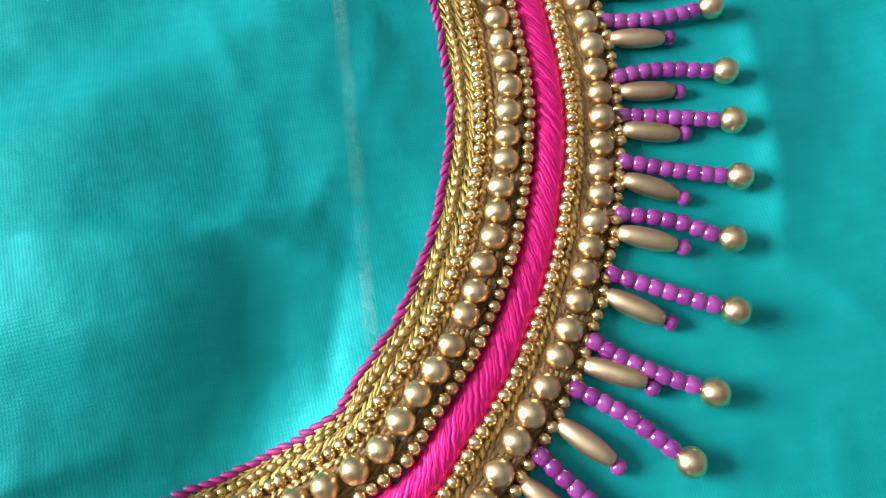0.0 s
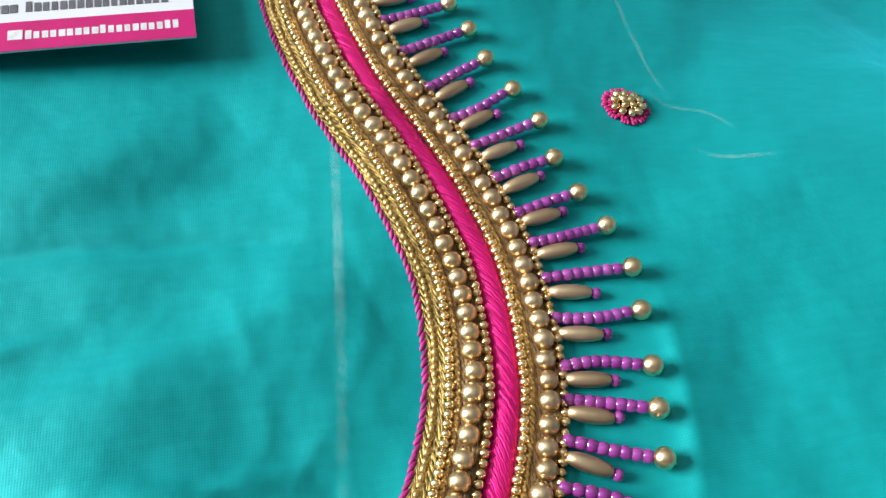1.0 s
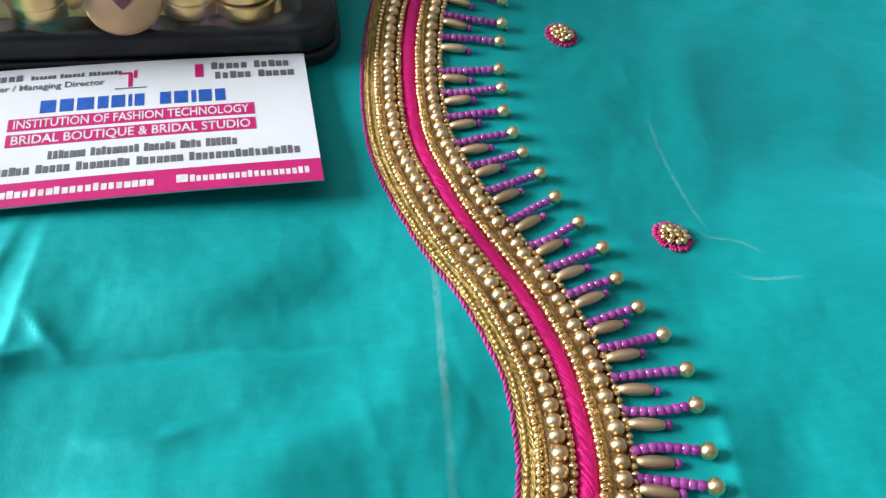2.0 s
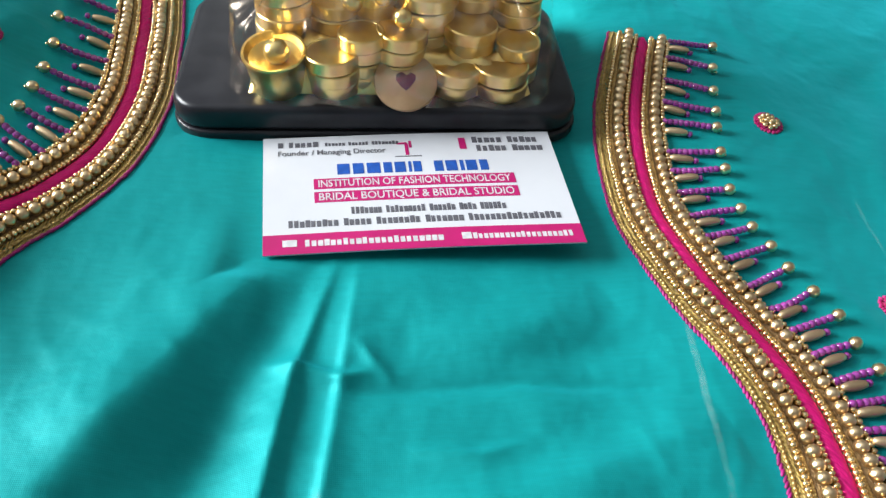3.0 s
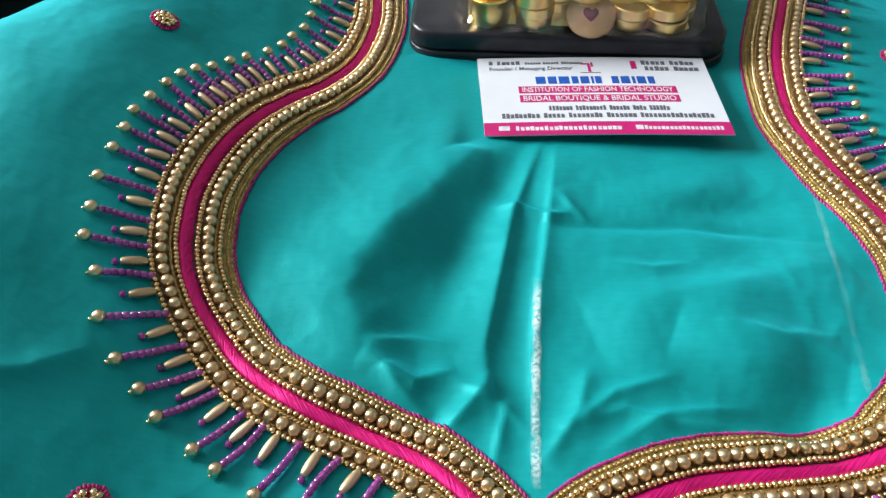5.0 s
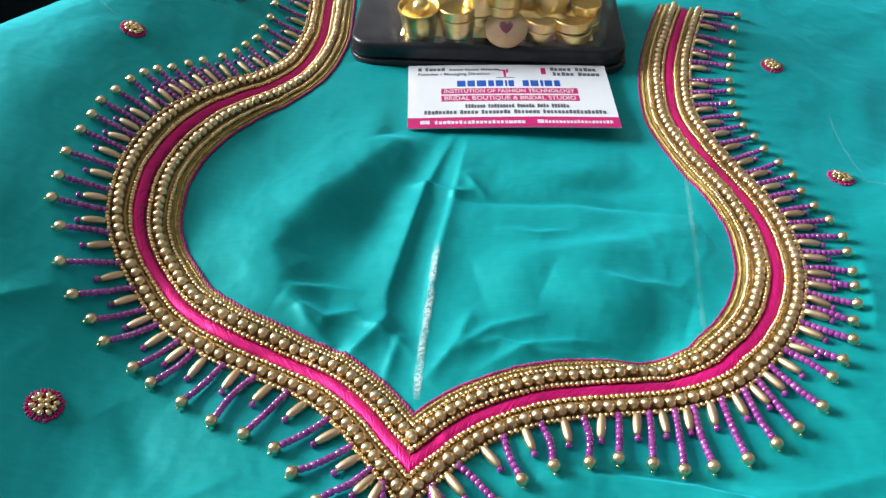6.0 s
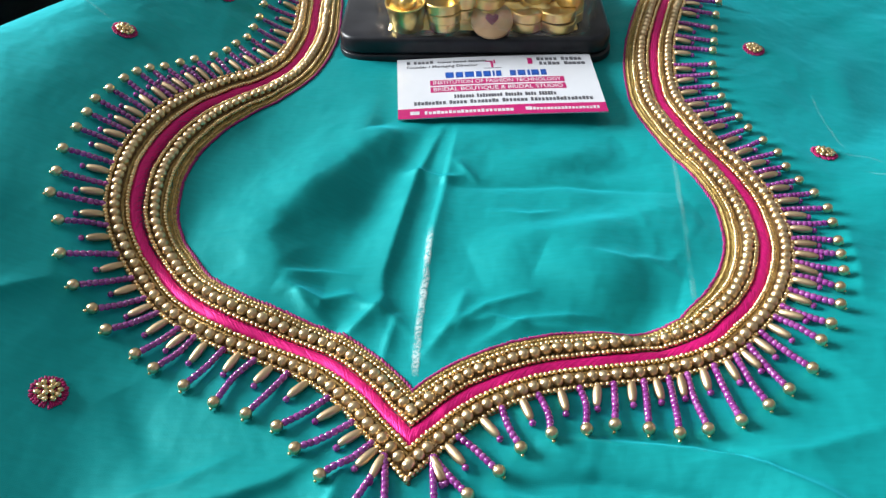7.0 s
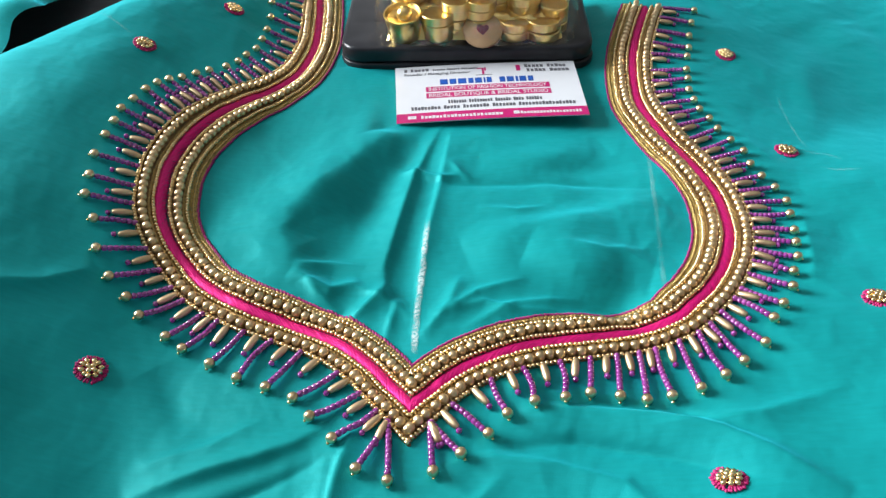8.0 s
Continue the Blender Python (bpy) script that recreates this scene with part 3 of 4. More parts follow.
def build_beads():
    pearl = mesh_of("pearl_bead", ball(18, 11, 0.00176, 0.00170), PEARL)
    for x, y, t in scatter([(-5.35, 3.55), (6.35, 3.58)], 0.00010):
        size = random.uniform(0.95, 1.03)
        shared("pearl_bead", pearl, turned(seat(x, y, t, 0.0018 + random.gauss(0, 0.0001)), 12) @ Matrix.Scale(size, 4), neckline)
    body = ball(9, 6, 0.00090, 0.00074, 0.75)
    seed = mesh_of("seed_bead", body, SEED)
    rest = Joined()
    singles = 0
    for x, y, t in scatter([(-8.70, 1.58), (-2.70, 1.56), (2.72, 1.56), (8.95, 1.58)], 0.00005):
        m = turned(seat(x, y, t, 0.0011 + random.gauss(0, 0.00006)), 14) @ Matrix.Scale(random.uniform(0.92, 1.06), 4)
        if x > 0.09 and -0.125 < y < -0.02 and singles < 300:
            shared("seed_bead", seed, m, neckline)
            singles += 1
        else:
            rest.add(*body, m)
    tagged(rest.build("seed_beading", SEED_REST, neckline, "rows of small gold seed beads"), kind="stuff")


# ---- the fringe: where each tassel's tip lies, mm ----
TIPS_LEFT = [(-75.7, 112.9), (-74, 97.2), (-72.2, 83.1), (-71.9, 70), (-72.4, 59.5), (-73.4, 49.8), (-76.5, 41.6), (-78.7, 33.8), (-82.5, 26.3),
        (-88.3, 19.1), (-92.6, 13.4), (-96.9, 6.9), (-101, 2.1), (-104.2, -3.2), (-106.7, -10.4), (-109.1, -19.1), (-111.4, -27.4), (-111.6, -35.8),
        (-112.3, -44.8), (-112.5, -57.2), (-110.5, -69), (-109, -79), (-103.4, -88.9), (-98.8, -101.9), (-92.3, -111.7), (-85.7, -117.5),
        (-79.9, -123.6), (-69.5, -130.1), (-62.8, -134.4), (-52.2, -140), (-42, -145.5), (-32.1, -149.1), (-22.7, -153), (-16.3, -160.4),
        (-8.1, -168.3), (-0.4, -177.8), (9.4, -181.5)]
TIPS_RIGHT = [(22.3, -178.6), (30.4, -173.5), (38.6, -166), (44.4, -159), (53.1, -155.4), (62.5, -153.4), (70.8, -150.3), (80, -151.5), (87.9, -153.3),
        (95.7, -152.4), (105.1, -150.2), (113.7, -145), (120.6, -139.8), (129.3, -132.7), (134.3, -123.3), (139.2, -117), (144.9, -108.5),
        (148.3, -99.7), (152.5, -91.8), (154, -84.3), (155.6, -77.3), (157.1, -67.3), (158.3, -58.9), (156.5, -49.7), (153.2, -42), (150.8, -34),
        (150.3, -25), (147, -16.5), (143.4, -8), (141.7, 0.6), (139, 8.5), (138.1, 16), (137.4, 24.2), (138.4, 32.7), (139.2, 39.9), (142, 52.6),
        (144.4, 61.4), (146.6, 71.9), (150, 84.1), (154.6, 98.1)]

SEED_LONG = mesh_of("glass_seed", ball(12, 8, 0.00110, 0.00112, 0.60), PURPLE)
SEED_END = mesh_of("end_seed", ball(12, 8, 0.00104, 0.00092, 0.75), PURPLE)
TIP_BEAD = mesh_of("tip_bead", ball(18, 11, 0.00178, 0.00178), PEARL)
SPINDLE_BEAD = mesh_of("spindle_bead", lathe([(0.0005, -0.0037), (0.00090, -0.0034), (0.00120, -0.0022), (0.00134, -0.0008), (0.00134, 0.0008), (0.00120, 0.0022), (0.00090, 0.0034), (0.0005, 0.0037)], 12), SPINDLE)


def lean(side, run):
    """The strands lean one way round the border: how far along it their roots lie from square, by the run from the point."""
    if side is RIGHT_SIDE:
        return float(np.interp(run, (0.008, 0.022, 0.085, 0.110, 0.130, 0.200), (0.0, 0.0034, 0.0038, 0.0018, 0.0006, 0.0006)))
    return -float(np.interp(run, (0.010, 0.030, 0.095, 0.140), (0.0, 0.0028, 0.0022, 0.0)))


def root_of(side, tip, reach):
    """Where on the border's outer edge a tassel with this tip begins."""
    edge = side.line + side.out * reach
    i = int(np.argmin(np.hypot(*(edge - np.array(tip)).T)))
    i = int(np.clip(i + lean(side, i * 0.0005) / 0.0005, 0, len(edge) - 1))
    return edge[i], i


def build_fringe():
    for side, tips in ((LEFT_SIDE, TIPS_LEFT[::-1]), (RIGHT_SIDE, TIPS_RIGHT)):
        before = (None, 0, np.array((0.08, -1.0))) if side is RIGHT_SIDE else None
        for tip in tips:
            tip = np.array(tip) / 1000
            root, i = root_of(side, tip, 0.0088)
            way = tip - root
            length = float(np.hypot(*way))
            if length > 0.024:
                root = tip - way / length * 0.0215
                way, length = tip - root, 0.0215
            way /= length
            tassel = thing("beaded_tassel", "strand of purple glass seed beads ending in a gold bead", "bead tassel", "fringe tassels", m=Matrix.Translation((*root, cloth_at(*root))))
            back = tassel.matrix_world.inverted()
            n = max(5, int(round((length - 0.0017) / 0.00172)))
            bend = random.gauss(0, 0.00045)
            for k in range(n):
                f = (k + 0.5) / n
                p = root + way * ((length - 0.0017) * f) + np.array((-way[1], way[0])) * bend * math.sin(math.pi * f)
                shared("glass_seed", SEED_LONG, back @ turned(seat(*p, way, 0.0013 + 0.0006 * f), 9), tassel)
            shared("tip_bead", TIP_BEAD, back @ turned(seat(*tip, way, 0.0021), 20), tassel)
            end = tip + way * 0.0017
            shared("stop_seed", SEED_STOP, back @ turned(seat(*end, way, 0.0009), 40), tassel)
            if before is not None and i - before[1] < 60:
                share = 0.68 if side is RIGHT_SIDE and i > 250 else 0.56
                mid = int(before[1] + share * (i - before[1]))
                out = (side.out[mid] * 0.5 + (before[2] + way) * 0.75) / 2
                out /= np.hypot(*out)
                a = radians(random.gauss(0, 3))
                out = np.array((out[0] * math.cos(a) - out[1] * math.sin(a), out[0] * math.sin(a) + out[1] * math.cos(a)))
                start = side.line[mid] + side.out[mid] * 0.0089
                c, e = start + out * 0.0040, start + out * 0.0085
                drop = thing("spindle_drop", "gold spindle bead with a small purple bead at its end", "bead drop", "fringe drops", m=Matrix.Translation((*start, cloth_at(*start))))
                inv = drop.matrix_world.inverted()
                shared("spindle_bead", SPINDLE_BEAD, inv @ turned(seat(*c, out, 0.0015), 5), drop)
                shared("end_seed", SEED_END, inv @ turned(seat(*e, out, 0.0010), 20), drop)
            before = (root, i, way)


SEED_STOP = mesh_of("stop_seed", ball(8, 5, 0.00055, 0.0005), SEED)


# ---- small flower motifs ----
def build_flower(x, y, turn):
    m = seat(x, y, (math.cos(turn), math.sin(turn)))
    flower = thing("flower_motif", "small round motif of gold beads ringed with dark pink stitches", "motif", "flower motifs", m=m)
    ring, body = Joined(), ball(6, 4, 1.0, 1.0, 0.8)
    for r, n, length in ((0.0045, 34, 0.0014), (0.0034, 24, 0.0018), (0.0018, 12, 0.0024)):
        for k in range(n):
            a = 2 * math.pi * k / n + random.gauss(0, 0.04)
            q = pose(0, 0, 0, 0, 0, math.degrees(a)) @ pose(r + random.gauss(0, 0.00012), 0, 0.0003, 0, 90, random.gauss(0, 5)) @ Matrix.Diagonal((0.0004, 0.0005, length / 2, 1))
            ring.add(*body, q)
    ring.build("stitched_disc", FLOWER, flower, "dark pink stitched disc")
    for k in range(10):
        a = 2 * math.pi * k / 10 + random.gauss(0, 0.06)
        r = 0.0028 + random.gauss(0, 0.00018)
        shared("seed_bead", FLOWER_SEED, pose(r * math.cos(a), r * math.sin(a), 0.0011, random.uniform(-15, 15), 90, math.degrees(a)), flower)
    for k in range(4):
        a = 2 * math.pi * (k + 0.3) / 4
        shared("seed_bead", FLOWER_SEED, pose(0.0011 * math.cos(a), 0.0011 * math.sin(a), 0.0014, 10, 80, math.degrees(a)), flower)


FLOWER_SEED = mesh_of("flower_seed", ball(9, 6, 0.00086, 0.0010, 0.8), SEED)
FLOWERS = [(-87.1, -147.1), (105.4, -182), (170.6, -20.6), (163, 58.5), (-115.1, 21.5), (-88.3, 77.3), (171.8, -113.8)]


# ---- chalk marks on the cloth ----
def build_chalk(line, wide, label, mat):
    p = smooth_line(line, 0.0015)
    t = tangents(p)
    verts, fade = [], []
    across = (-1.0, -0.4, 0.4, 1.0)
    for i, (q, w) in enumerate(zip(p, t)):
        half = wide * (0.80 + 0.25 * random.random())
        ends = min(1, i / 4, (len(p) - 1 - i) / 4)
        shift = 0.25 * wide * noise.noise(Vector((q[0] * 200, q[1] * 200, 3)))
        for f in across:
            a, b = q[0] - w[1] * (half * f + shift), q[1] + w[0] * (half * f + shift)
            verts.append((a, b, cloth_at(a, b) + 0.0002))
            fade.append(ends * (1.0 if abs(f) < 0.5 else 0.0))
    faces = [(4 * i + k, 4 * i + 4 + k, 4 * i + 5 + k, 4 * i + 1 + k) for i in range(len(p) - 1) for k in range(3)]
    ob = mesh_object("chalk_mark", verts, faces, mat)
    ob.data.attributes.new("dust", "FLOAT", "POINT").data.foreach_set("value", fade)
    tagged(ob, label, "chalk mark", "chalk marks")


# ---- the visiting card ----
CW, CH = 0.090, 0.0515
CORNERS = [Vector((0.0, 0.0, 0.0009)), Vector((0.0876, 0.0, 0.0055)), Vector((0.0855, 0.0515, 0.0035)), Vector((-0.0040, 0.0498, 0.0009))]


def on_card(u, v, lift=0.0):
    a, b, c, d = CORNERS
    p = a * (1 - u) * (1 - v) + b * u * (1 - v) + c * u * v + d * (1 - u) * v
    return p + Vector((0, 0, lift + 0.0006 * math.sin(math.pi * u)))


card = thing("visiting_card", "white visiting card with crimson bands lying against the stand", "card")


def card_plate(name, u0, v0, u1, v1, low, high, mat, parent=card, label="", n=16, m=6):
    verts, faces = [], []
    for top in (low, high):
        for j in range(m + 1):
            for i in range(n + 1):
                verts.append(on_card(u0 + (u1 - u0) * i / n, v0 + (v1 - v0) * j / m, top))
    w, k = n + 1, (n + 1) * (m + 1)
    for j in range(m):
        for i in range(n):
            a = j * w + i
            faces += [(a, a + w, a + w + 1, a + 1), (k + a, k + a + 1, k + a + w + 1, k + a + w)]
    rim = [*range(n), *(j * w + n for j in range(m)), *(m * w + i for i in range(n, 0, -1)), *(j * w for j in range(m, 0, -1))]
    for a, b in zip(rim, rim[1:] + rim[:1]):
        faces.append((a, b, k + b, k + a))
    return mesh_object(name, verts, faces, mat, parent, label, smooth=False)


def bar(name, u0, v0, u1, v1, mat, label=""):
    """Printed matter: a thin plate on the card. u and v run from 0 to 1 over its width and height."""
    return card_plate(name, u0, v0, u1, v1, 0.0004, 0.00046, mat, label=label, n=8, m=1)


def lettering(words, u0, v0, u1, height, mat, name, lift=0.0005):
    """Words on the card between u0 and u1, their foot at v0."""
    curve = bpy.data.curves.new(name, "FONT")
    curve.body, curve.resolution_u, curve.offset = words, 3, 0.012
    tmp = new(name, curve)
    dep = bpy.context.evaluated_depsgraph_get()
    flat = bpy.data.meshes.new_from_object(tmp.evaluated_get(dep))
    bpy.data.objects.remove(tmp)
    co = np.empty(len(flat.vertices) * 3)
    flat.vertices.foreach_get("co", co)
    co = co.reshape(-1, 3)
    lo, hi = co.min(axis=0), co.max(axis=0)
    for v, c in zip(flat.vertices, co):
        v.co = on_card(u0 + (u1 - u0) * (c[0] - lo[0]) / (hi[0] - lo[0]), v0 + height * c[1] / 0.69, lift)
    flat.materials.clear()
    flat.materials.append(mat)
    ob = new(name, flat)
    ob.parent = card
    return ob


def word_bars(u0, v0, u1, height, mat, lengths, name="printed_line"):
    """A line of print kept unreadable: a run of plain upright bars, one mesh a line, with gaps between its words."""
    total = sum(lengths) + 0.8 * (len(lengths) - 1)
    unit, u, letters = (u1 - u0) / total, u0, Joined()
    for n in lengths:
        for k in range(n):
            wide, tall = unit * random.uniform(0.66, 0.86), height * (1.0 if k == 0 else random.choice((0.80, 0.82, 0.84, 0.98)))
            a = u + unit * k
            quad = [on_card(p, q, 0.00048) for p, q in ((a, v0), (a + wide, v0), (a + wide, v0 + tall), (a, v0 + tall))]
            letters.add([*quad, *(p - Vector((0, 0, 0.00008)) for p in quad)], [(0, 1, 2, 3), (4, 5, 1, 0), (5, 6, 2, 1), (6, 7, 3, 2), (7, 4, 0, 3)])
        u += unit * (n + 0.8)
    tagged(letters.build(name, mat, card, smooth=False), kind="stuff")


def build_card():
    card_plate("sheet", 0, 0, 1, 1, 0.0, 0.00038, CARD, label="white card sheet")
    bar("band", 0.0, 0.0, 1.0, 0.150, PINK, "crimson band along the edge")
    word_bars(0.13, 0.052, 0.56, 0.050, WHITE, [22])
    for a, b in ((0.06, 0.105), (0.615, 0.645)):
        card_plate("icon", a, 0.055, b, 0.105, 0.00046, 0.00052, WHITE, n=2, m=1)
    bar_line = [(0.65, 0.97, [19])]
    for a, b, lengths in bar_line:
        word_bars(a, 0.055, b, 0.045, WHITE, lengths)
    word_bars(0.08, 0.200, 0.95, 0.056, INK, [9, 5, 8, 7, 17])
    word_bars(0.28, 0.290, 0.78, 0.056, INK, [7, 9, 6, 4, 6])
    bar("title_band", 0.165, 0.395, 0.835, 0.485, PINK)
    bar("title_band", 0.165, 0.510, 0.835, 0.600, PINK)
    lettering("BRIDAL BOUTIQUE & BRIDAL STUDIO", 0.18, 0.412, 0.82, 0.060, WHITE, "title_line")
    lettering("INSTITUTION OF FASHION TECHNOLOGY", 0.18, 0.527, 0.82, 0.060, WHITE, "title_line")
    u = 0.245
    for w in (1.25, 1.1, 1.35, 0.85, 1.1, 0.3, 0.8, None, 0.9, 1.15, 0.4, 1.1, 0.85):
        if w is None:
            u += 0.035
            continue
        bar("trade_mark", u, 0.632, u + 0.0335 * w, 0.728, BLUE)
        u += 0.0375 * w + 0.0055
    bar("emblem", 0.445, 0.775, 0.535, 0.783, INK)
    bar("emblem", 0.482, 0.79, 0.494, 0.90, PINK)
    bar("emblem", 0.455, 0.895, 0.492, 0.912, PINK)
    bar("emblem", 0.497, 0.86, 0.506, 0.925, PINK)
    lettering("Founder / Managing Director", 0.05, 0.822, 0.415, 0.045, INK, "title_line")
    word_bars(0.05, 0.900, 0.19, 0.050, INK, [1, 5])
    word_bars(0.21, 0.902, 0.465, 0.032, INK, [6, 6, 8])
    word_bars(0.72, 0.895, 0.955, 0.058, INK, [5, 5])
    word_bars(0.73, 0.812, 0.965, 0.058, INK, [5, 5])
    bar("icon", 0.672, 0.835, 0.696, 0.945, PINK)


# ---- the black stand and its gilt ornament ----
def rounded_slab(lo, hi, corner, bevel):
    bm = box(bmesh.new(), lo, hi)
    up = [e for e in bm.edges if abs((e.verts[0].co - e.verts[1].co).normalized().z) > 0.9]
    bmesh.ops.bevel(bm, geom=up, offset=corner, segments=6, profile=0.5, affect="EDGES")
    flat = [e for e in bm.edges if e.is_manifold and e.calc_face_angle(0) > 0.9]
    bmesh.ops.bevel(bm, geom=flat, offset=bevel, segments=3, profile=0.5, affect="EDGES")
    return bm


STAND_Z = 0.0115


def turned_part(name, profile, x, y, z, mat, parent, n=28, tilt=(0, 0), label=""):
    verts, faces = lathe(profile, n)
    ob = mesh_object(name, verts, faces, mat, parent, label)
    ob.data.set_sharp_from_angle(angle=radians(40))
    ob.matrix_basis = pose(x, y, z, *tilt)
    return ob


def coin_profile(r, h):
    e = 0.0004
    return [(r - e, 0), (r, e), (r, h - e), (r - e, h), (r - 0.0008, h), (r - 0.0010, h - 0.00025), (0.0004, h - 0.00025)]


def stack(parent, x, y, z, r, coins, h, mat):
    for k in range(coins):
        turned_part("coin", coin_profile(r * random.uniform(0.97, 1.02), h), x + random.gauss(0, 0.0004), y + random.gauss(0, 0.0004), z + k * h, mat, parent, 24,
                    (random.gauss(0, 1.2), random.gauss(0, 1.2)))


def build_stand():
    stand = thing("display_stand", "black lacquered base with rounded corners on teal silk", "stand")
    part("plinth", rounded_slab((-0.0325, 0.0510, -0.001), (0.0968, 0.1232, 0.0030), 0.0125, 0.0009), BLACK, stand, smooth=True)
    part("upper_slab", rounded_slab((-0.0318, 0.0517, 0.0026), (0.0958, 0.1224, STAND_Z), 0.0115, 0.0022), BLACK, stand, smooth=True)

    gilt = thing("gilt_ornament", "polished gilt ornament of coin stacks and bowls on the black base", "ornament")
    z = STAND_Z
    # front row: bowl with a ball, then stacks of coins
    turned_part("bowl", [(0.0070, 0), (0.0082, 0.0010), (0.0086, 0.0070), (0.0092, 0.0125), (0.0098, 0.0134), (0.0096, 0.0140), (0.0089, 0.0139), (0.0078, 0.0118), (0.0040, 0.0104), (0.0005, 0.0100)],
                0.0010, 0.0640, z, GOLD, gilt, 36, (8, -3))
    turned_part("ball", [(0.0040 * math.sin(math.pi * (0.03 + 0.94 * k / 12)), -0.0040 * math.cos(math.pi * (0.03 + 0.94 * k / 12))) for k in range(13)], 0.0010, 0.0634, z + 0.0124, GOLD, gilt, 24)
    for x, y, r, coins in ((0.0180, 0.0635, 0.0083, 3), (0.0265, 0.0672, 0.0074, 4), (0.0390, 0.0690, 0.0084, 4), (0.0560, 0.0640, 0.0080, 2), (0.0705, 0.0635, 0.0088, 2),
                           (0.0610, 0.0740, 0.0085, 4), (0.0760, 0.0725, 0.0075, 3)):
        stack(gilt, x, y, z, r, coins, 0.0045, GOLD)
    # the cast body between the stacks
    bm = bmesh.new()
    bmesh.ops.create_grid(bm, x_segments=56, y_segments=34, size=0.5)
    for v in bm.verts:
        u, w = v.co.x * 2, v.co.y * 2
        edge = (1 - abs(u) ** 6) * (1 - abs(w) ** 6)
        px, py = 0.0360 + 0.0445 * u, 0.0870 + 0.0275 * w
        lump = 0.0035 * noise.noise(Vector((px * 160, py * 160, 1.0))) + 0.0015 * noise.noise(Vector((px * 420, py * 420, 4.0)))
        v.co = (px, py, z - 0.0004 + max(0.0, edge) ** 0.5 * (0.0105 + 0.009 * (w + 1) / 2 + lump))
    part("cast_body", bm, GOLD, gilt, smooth=True)
    # second row, higher
    for x, y, r, coins in ((0.0030, 0.0800, 0.0095, 6), (0.0180, 0.0790, 0.0080, 5), (0.0310, 0.0810, 0.0085, 6), (0.0465, 0.0790, 0.0100, 6), (0.0620, 0.0870, 0.0090, 7), (0.0765, 0.0850, 0.0085, 6)):
        stack(gilt, x, y, z, r, coins, 0.0045, GOLD)
    # back row: pots
    pot = [(0.006, 0), (0.010, 0.003), (0.0125, 0.010), (0.0115, 0.017), (0.0085, 0.021), (0.0105, 0.024), (0.0110, 0.0246), (0.0098, 0.0247), (0.0075, 0.0215), (0.0005, 0.0200)]
    for x, y, dz in ((0.0080, 0.0990, 0.012), (0.0330, 0.0990, 0.014), (0.0560, 0.1010, 0.016), (0.0780, 0.1010, 0.012)):
        stack(gilt, x, y, z, 0.0085, int(dz / 0.0027) + 1, 0.0027, GOLD)
        turned_part("pot", pot, x, y, z + dz, GOLD, gilt, 32)
    for x, y, dz, r in ((0.0390, 0.0690, 0.0215, 0.0030), (0.0240, 0.0740, 0.024, 0.0034), (0.0330, 0.0720, 0.027, 0.0030), (0.0720, 0.0780, 0.026, 0.0028)):
        turned_part("ball", [(r * math.sin(math.pi * (0.03 + 0.94 * k / 12)), -r * math.cos(math.pi * (0.03 + 0.94 * k / 12))) for k in range(13)], x, y, z + dz, GOLD, gilt, 20)
    # the leaning medal with its dark emblem
    medal = turned_part("medal", [(0.0092, 0), (0.0098, 0.0004), (0.0098, 0.0014), (0.0092, 0.0018), (0.0005, 0.0018)], 0.0400, 0.0588, z + 0.0050, TAN, gilt, 40, (30, 0), "tan lacquered medal")
    bm = bmesh.new()
    pts = [(0, -0.0034), (0.0016, -0.0018), (0.0030, 0.0002), (0.0030, 0.0018), (0.0016, 0.0026), (0.0003, 0.0016), (-0.0012, 0.0027), (-0.0029, 0.0019), (-0.0031, 0.0002), (-0.0017, -0.0018)]
    low = [bm.verts.new((x, y, 0.0017)) for x, y in pts]
    bm.faces.new(low)
    made = bmesh.ops.extrude_face_region(bm, geom=bm.faces[:])
    bmesh.ops.translate(bm, verts=[v for v in made["geom"] if isinstance(v, bmesh.types.BMVert)], vec=(0, 0, 0.0004))
    part("emblem", bm, HEART, medal, "wine-red leaf emblem")


def build_film():
    """Clear wrapping drawn round the front of the ornament and spread a little on the base."""
    line = smooth_line([(-15, 96), (-14.5, 82), (-13, 68), (-8, 57.5), (6, 54.6), (24, 54.4), (44, 54.2), (64, 54.4), (78, 55.5), (86, 64), (88, 84)], 0.0012)
    t = tangents(line)
    rows = 20
    verts = []
    for j in range(rows):
        f = j / (rows - 1)
        for i, (p, w) in enumerate(zip(line, t)):
            n = ripple(np.array([i * 0.11 + 3.0]), np.array([f * 3.0 + 1.5]))[0]
            m = ripple(np.array([i * 0.31 + 9.0]), np.array([f * 6.0]))[0]
            d = -0.0012 + 0.0045 * f - 0.0030 * n - 0.0012 * m - 0.004 * max(0.0, 0.25 - f)
            d += 0.030 * max(0.0, (f - 0.62) / 0.38) ** 1.4
            verts.append((p[0] - w[1] * d, p[1] + w[0] * d, STAND_Z + 0.0006 + 0.034 * f + 0.0015 * abs(m) + 0.003 * n * f))
    faces = grid_faces(len(line), rows).tolist()
    tagged(mesh_object("plastic_wrap", verts, faces, FILM), "wrinkled clear plastic wrap round the gilt ornament", "wrap")


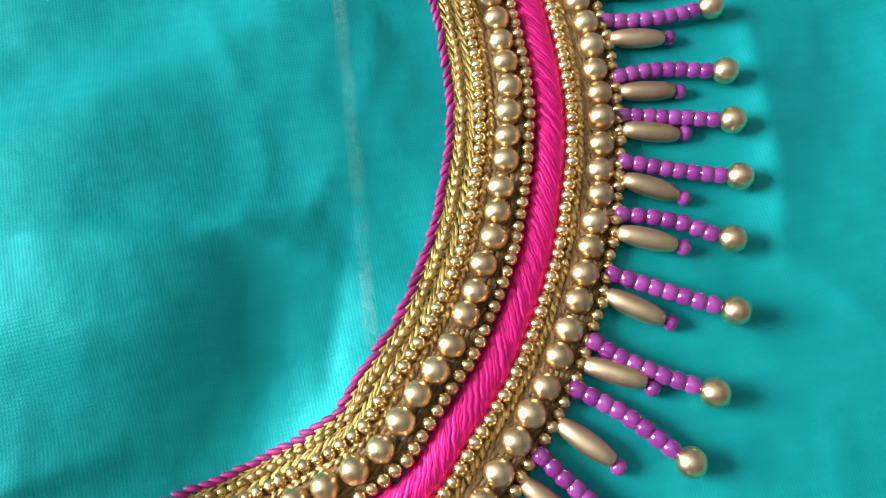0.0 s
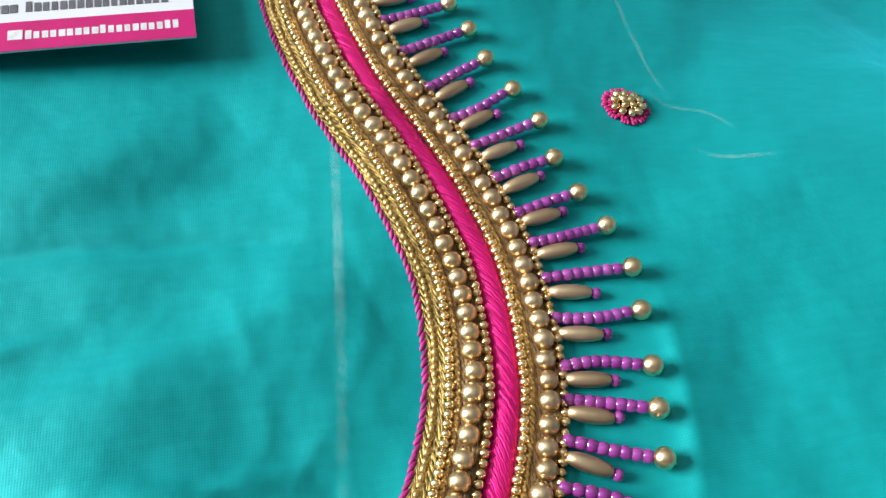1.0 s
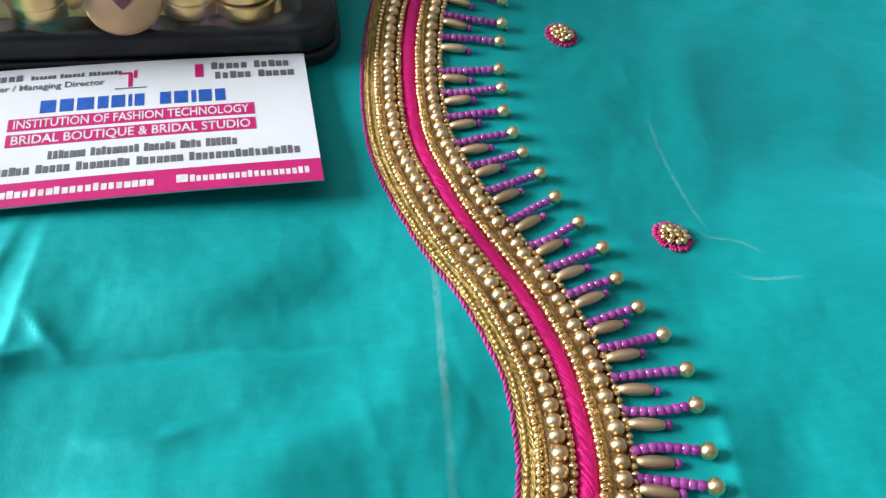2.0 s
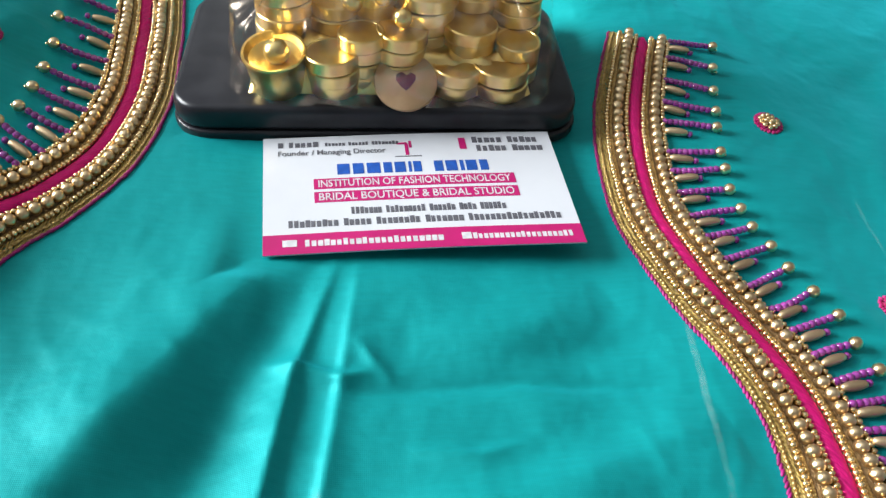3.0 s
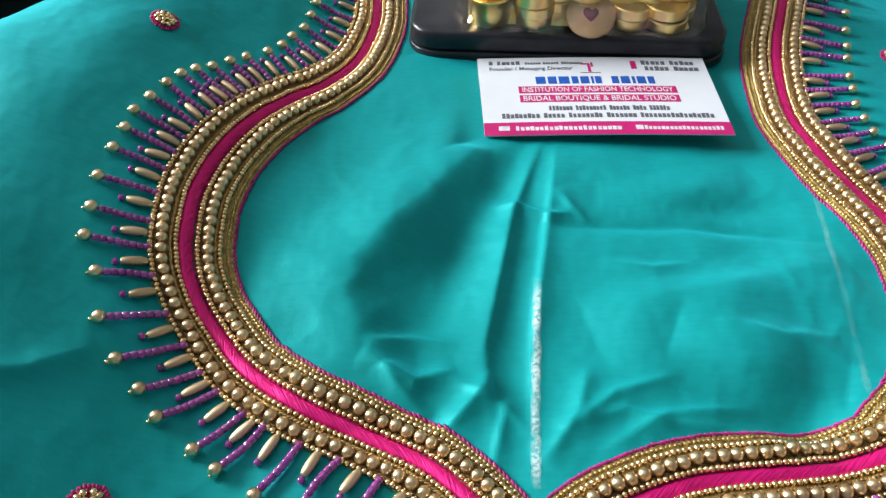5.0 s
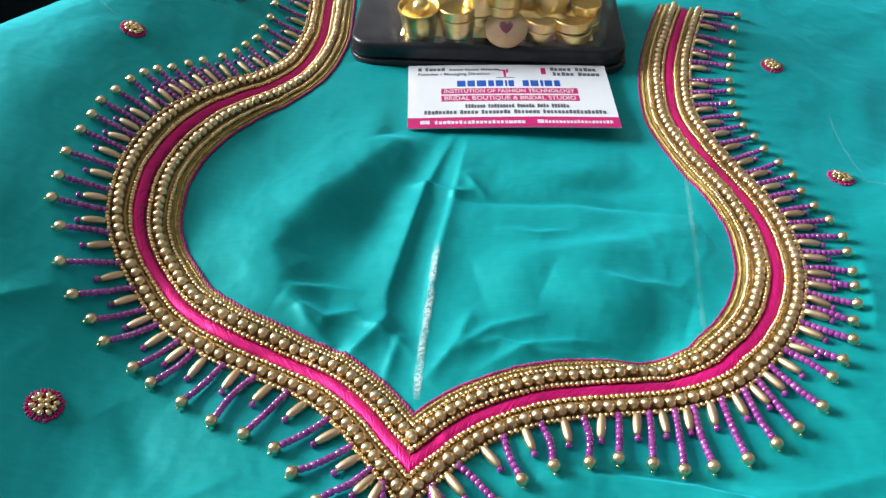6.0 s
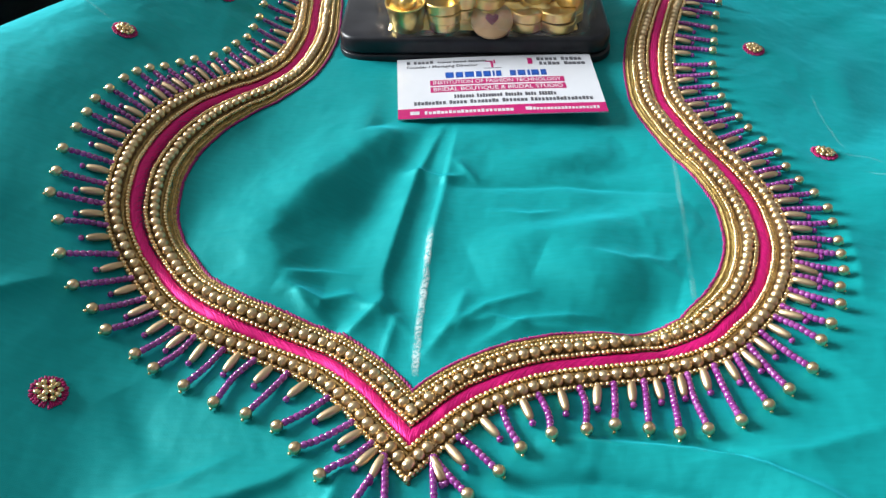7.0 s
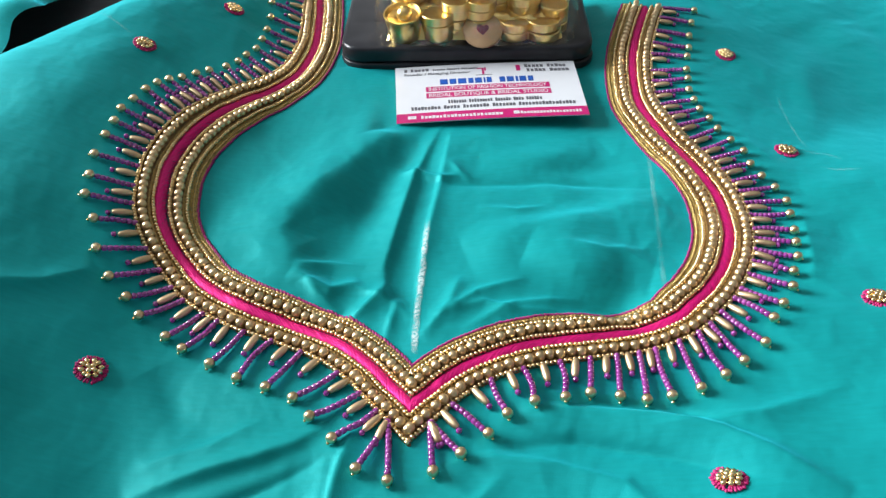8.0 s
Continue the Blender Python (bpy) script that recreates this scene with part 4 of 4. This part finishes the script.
build_card()
build_stand()
build_film()
for x, y in FLOWERS:
    build_flower(x / 1000, y / 1000, random.uniform(0, 6))
for line, wide in (([(16.6, -66), (16.2, -78), (15.6, -96), (14.7, -114), (14.4, -134)], 0.0015), ([(113, 14), (110.4, -29), (107, -64), (102.6, -104)], 0.0012),
                   ([(181, 26), (179.5, 11), (180, -10), (181, -18)], 0.0007), ([(177, -15), (179.5, -21), (187, -24), (191, -30)], 0.0007),
                   ([(180, -33), (185, -36.5), (196, -38)], 0.0007), ([(-142, 42), (-132, 34), (-121, 26)], 0.0008)):
    build_chalk(line, wide, "faint white tailor's chalk mark on teal silk", CHALK if wide == 0.0015 else FAINT)
build_bands()
build_fringe()
build_beads()
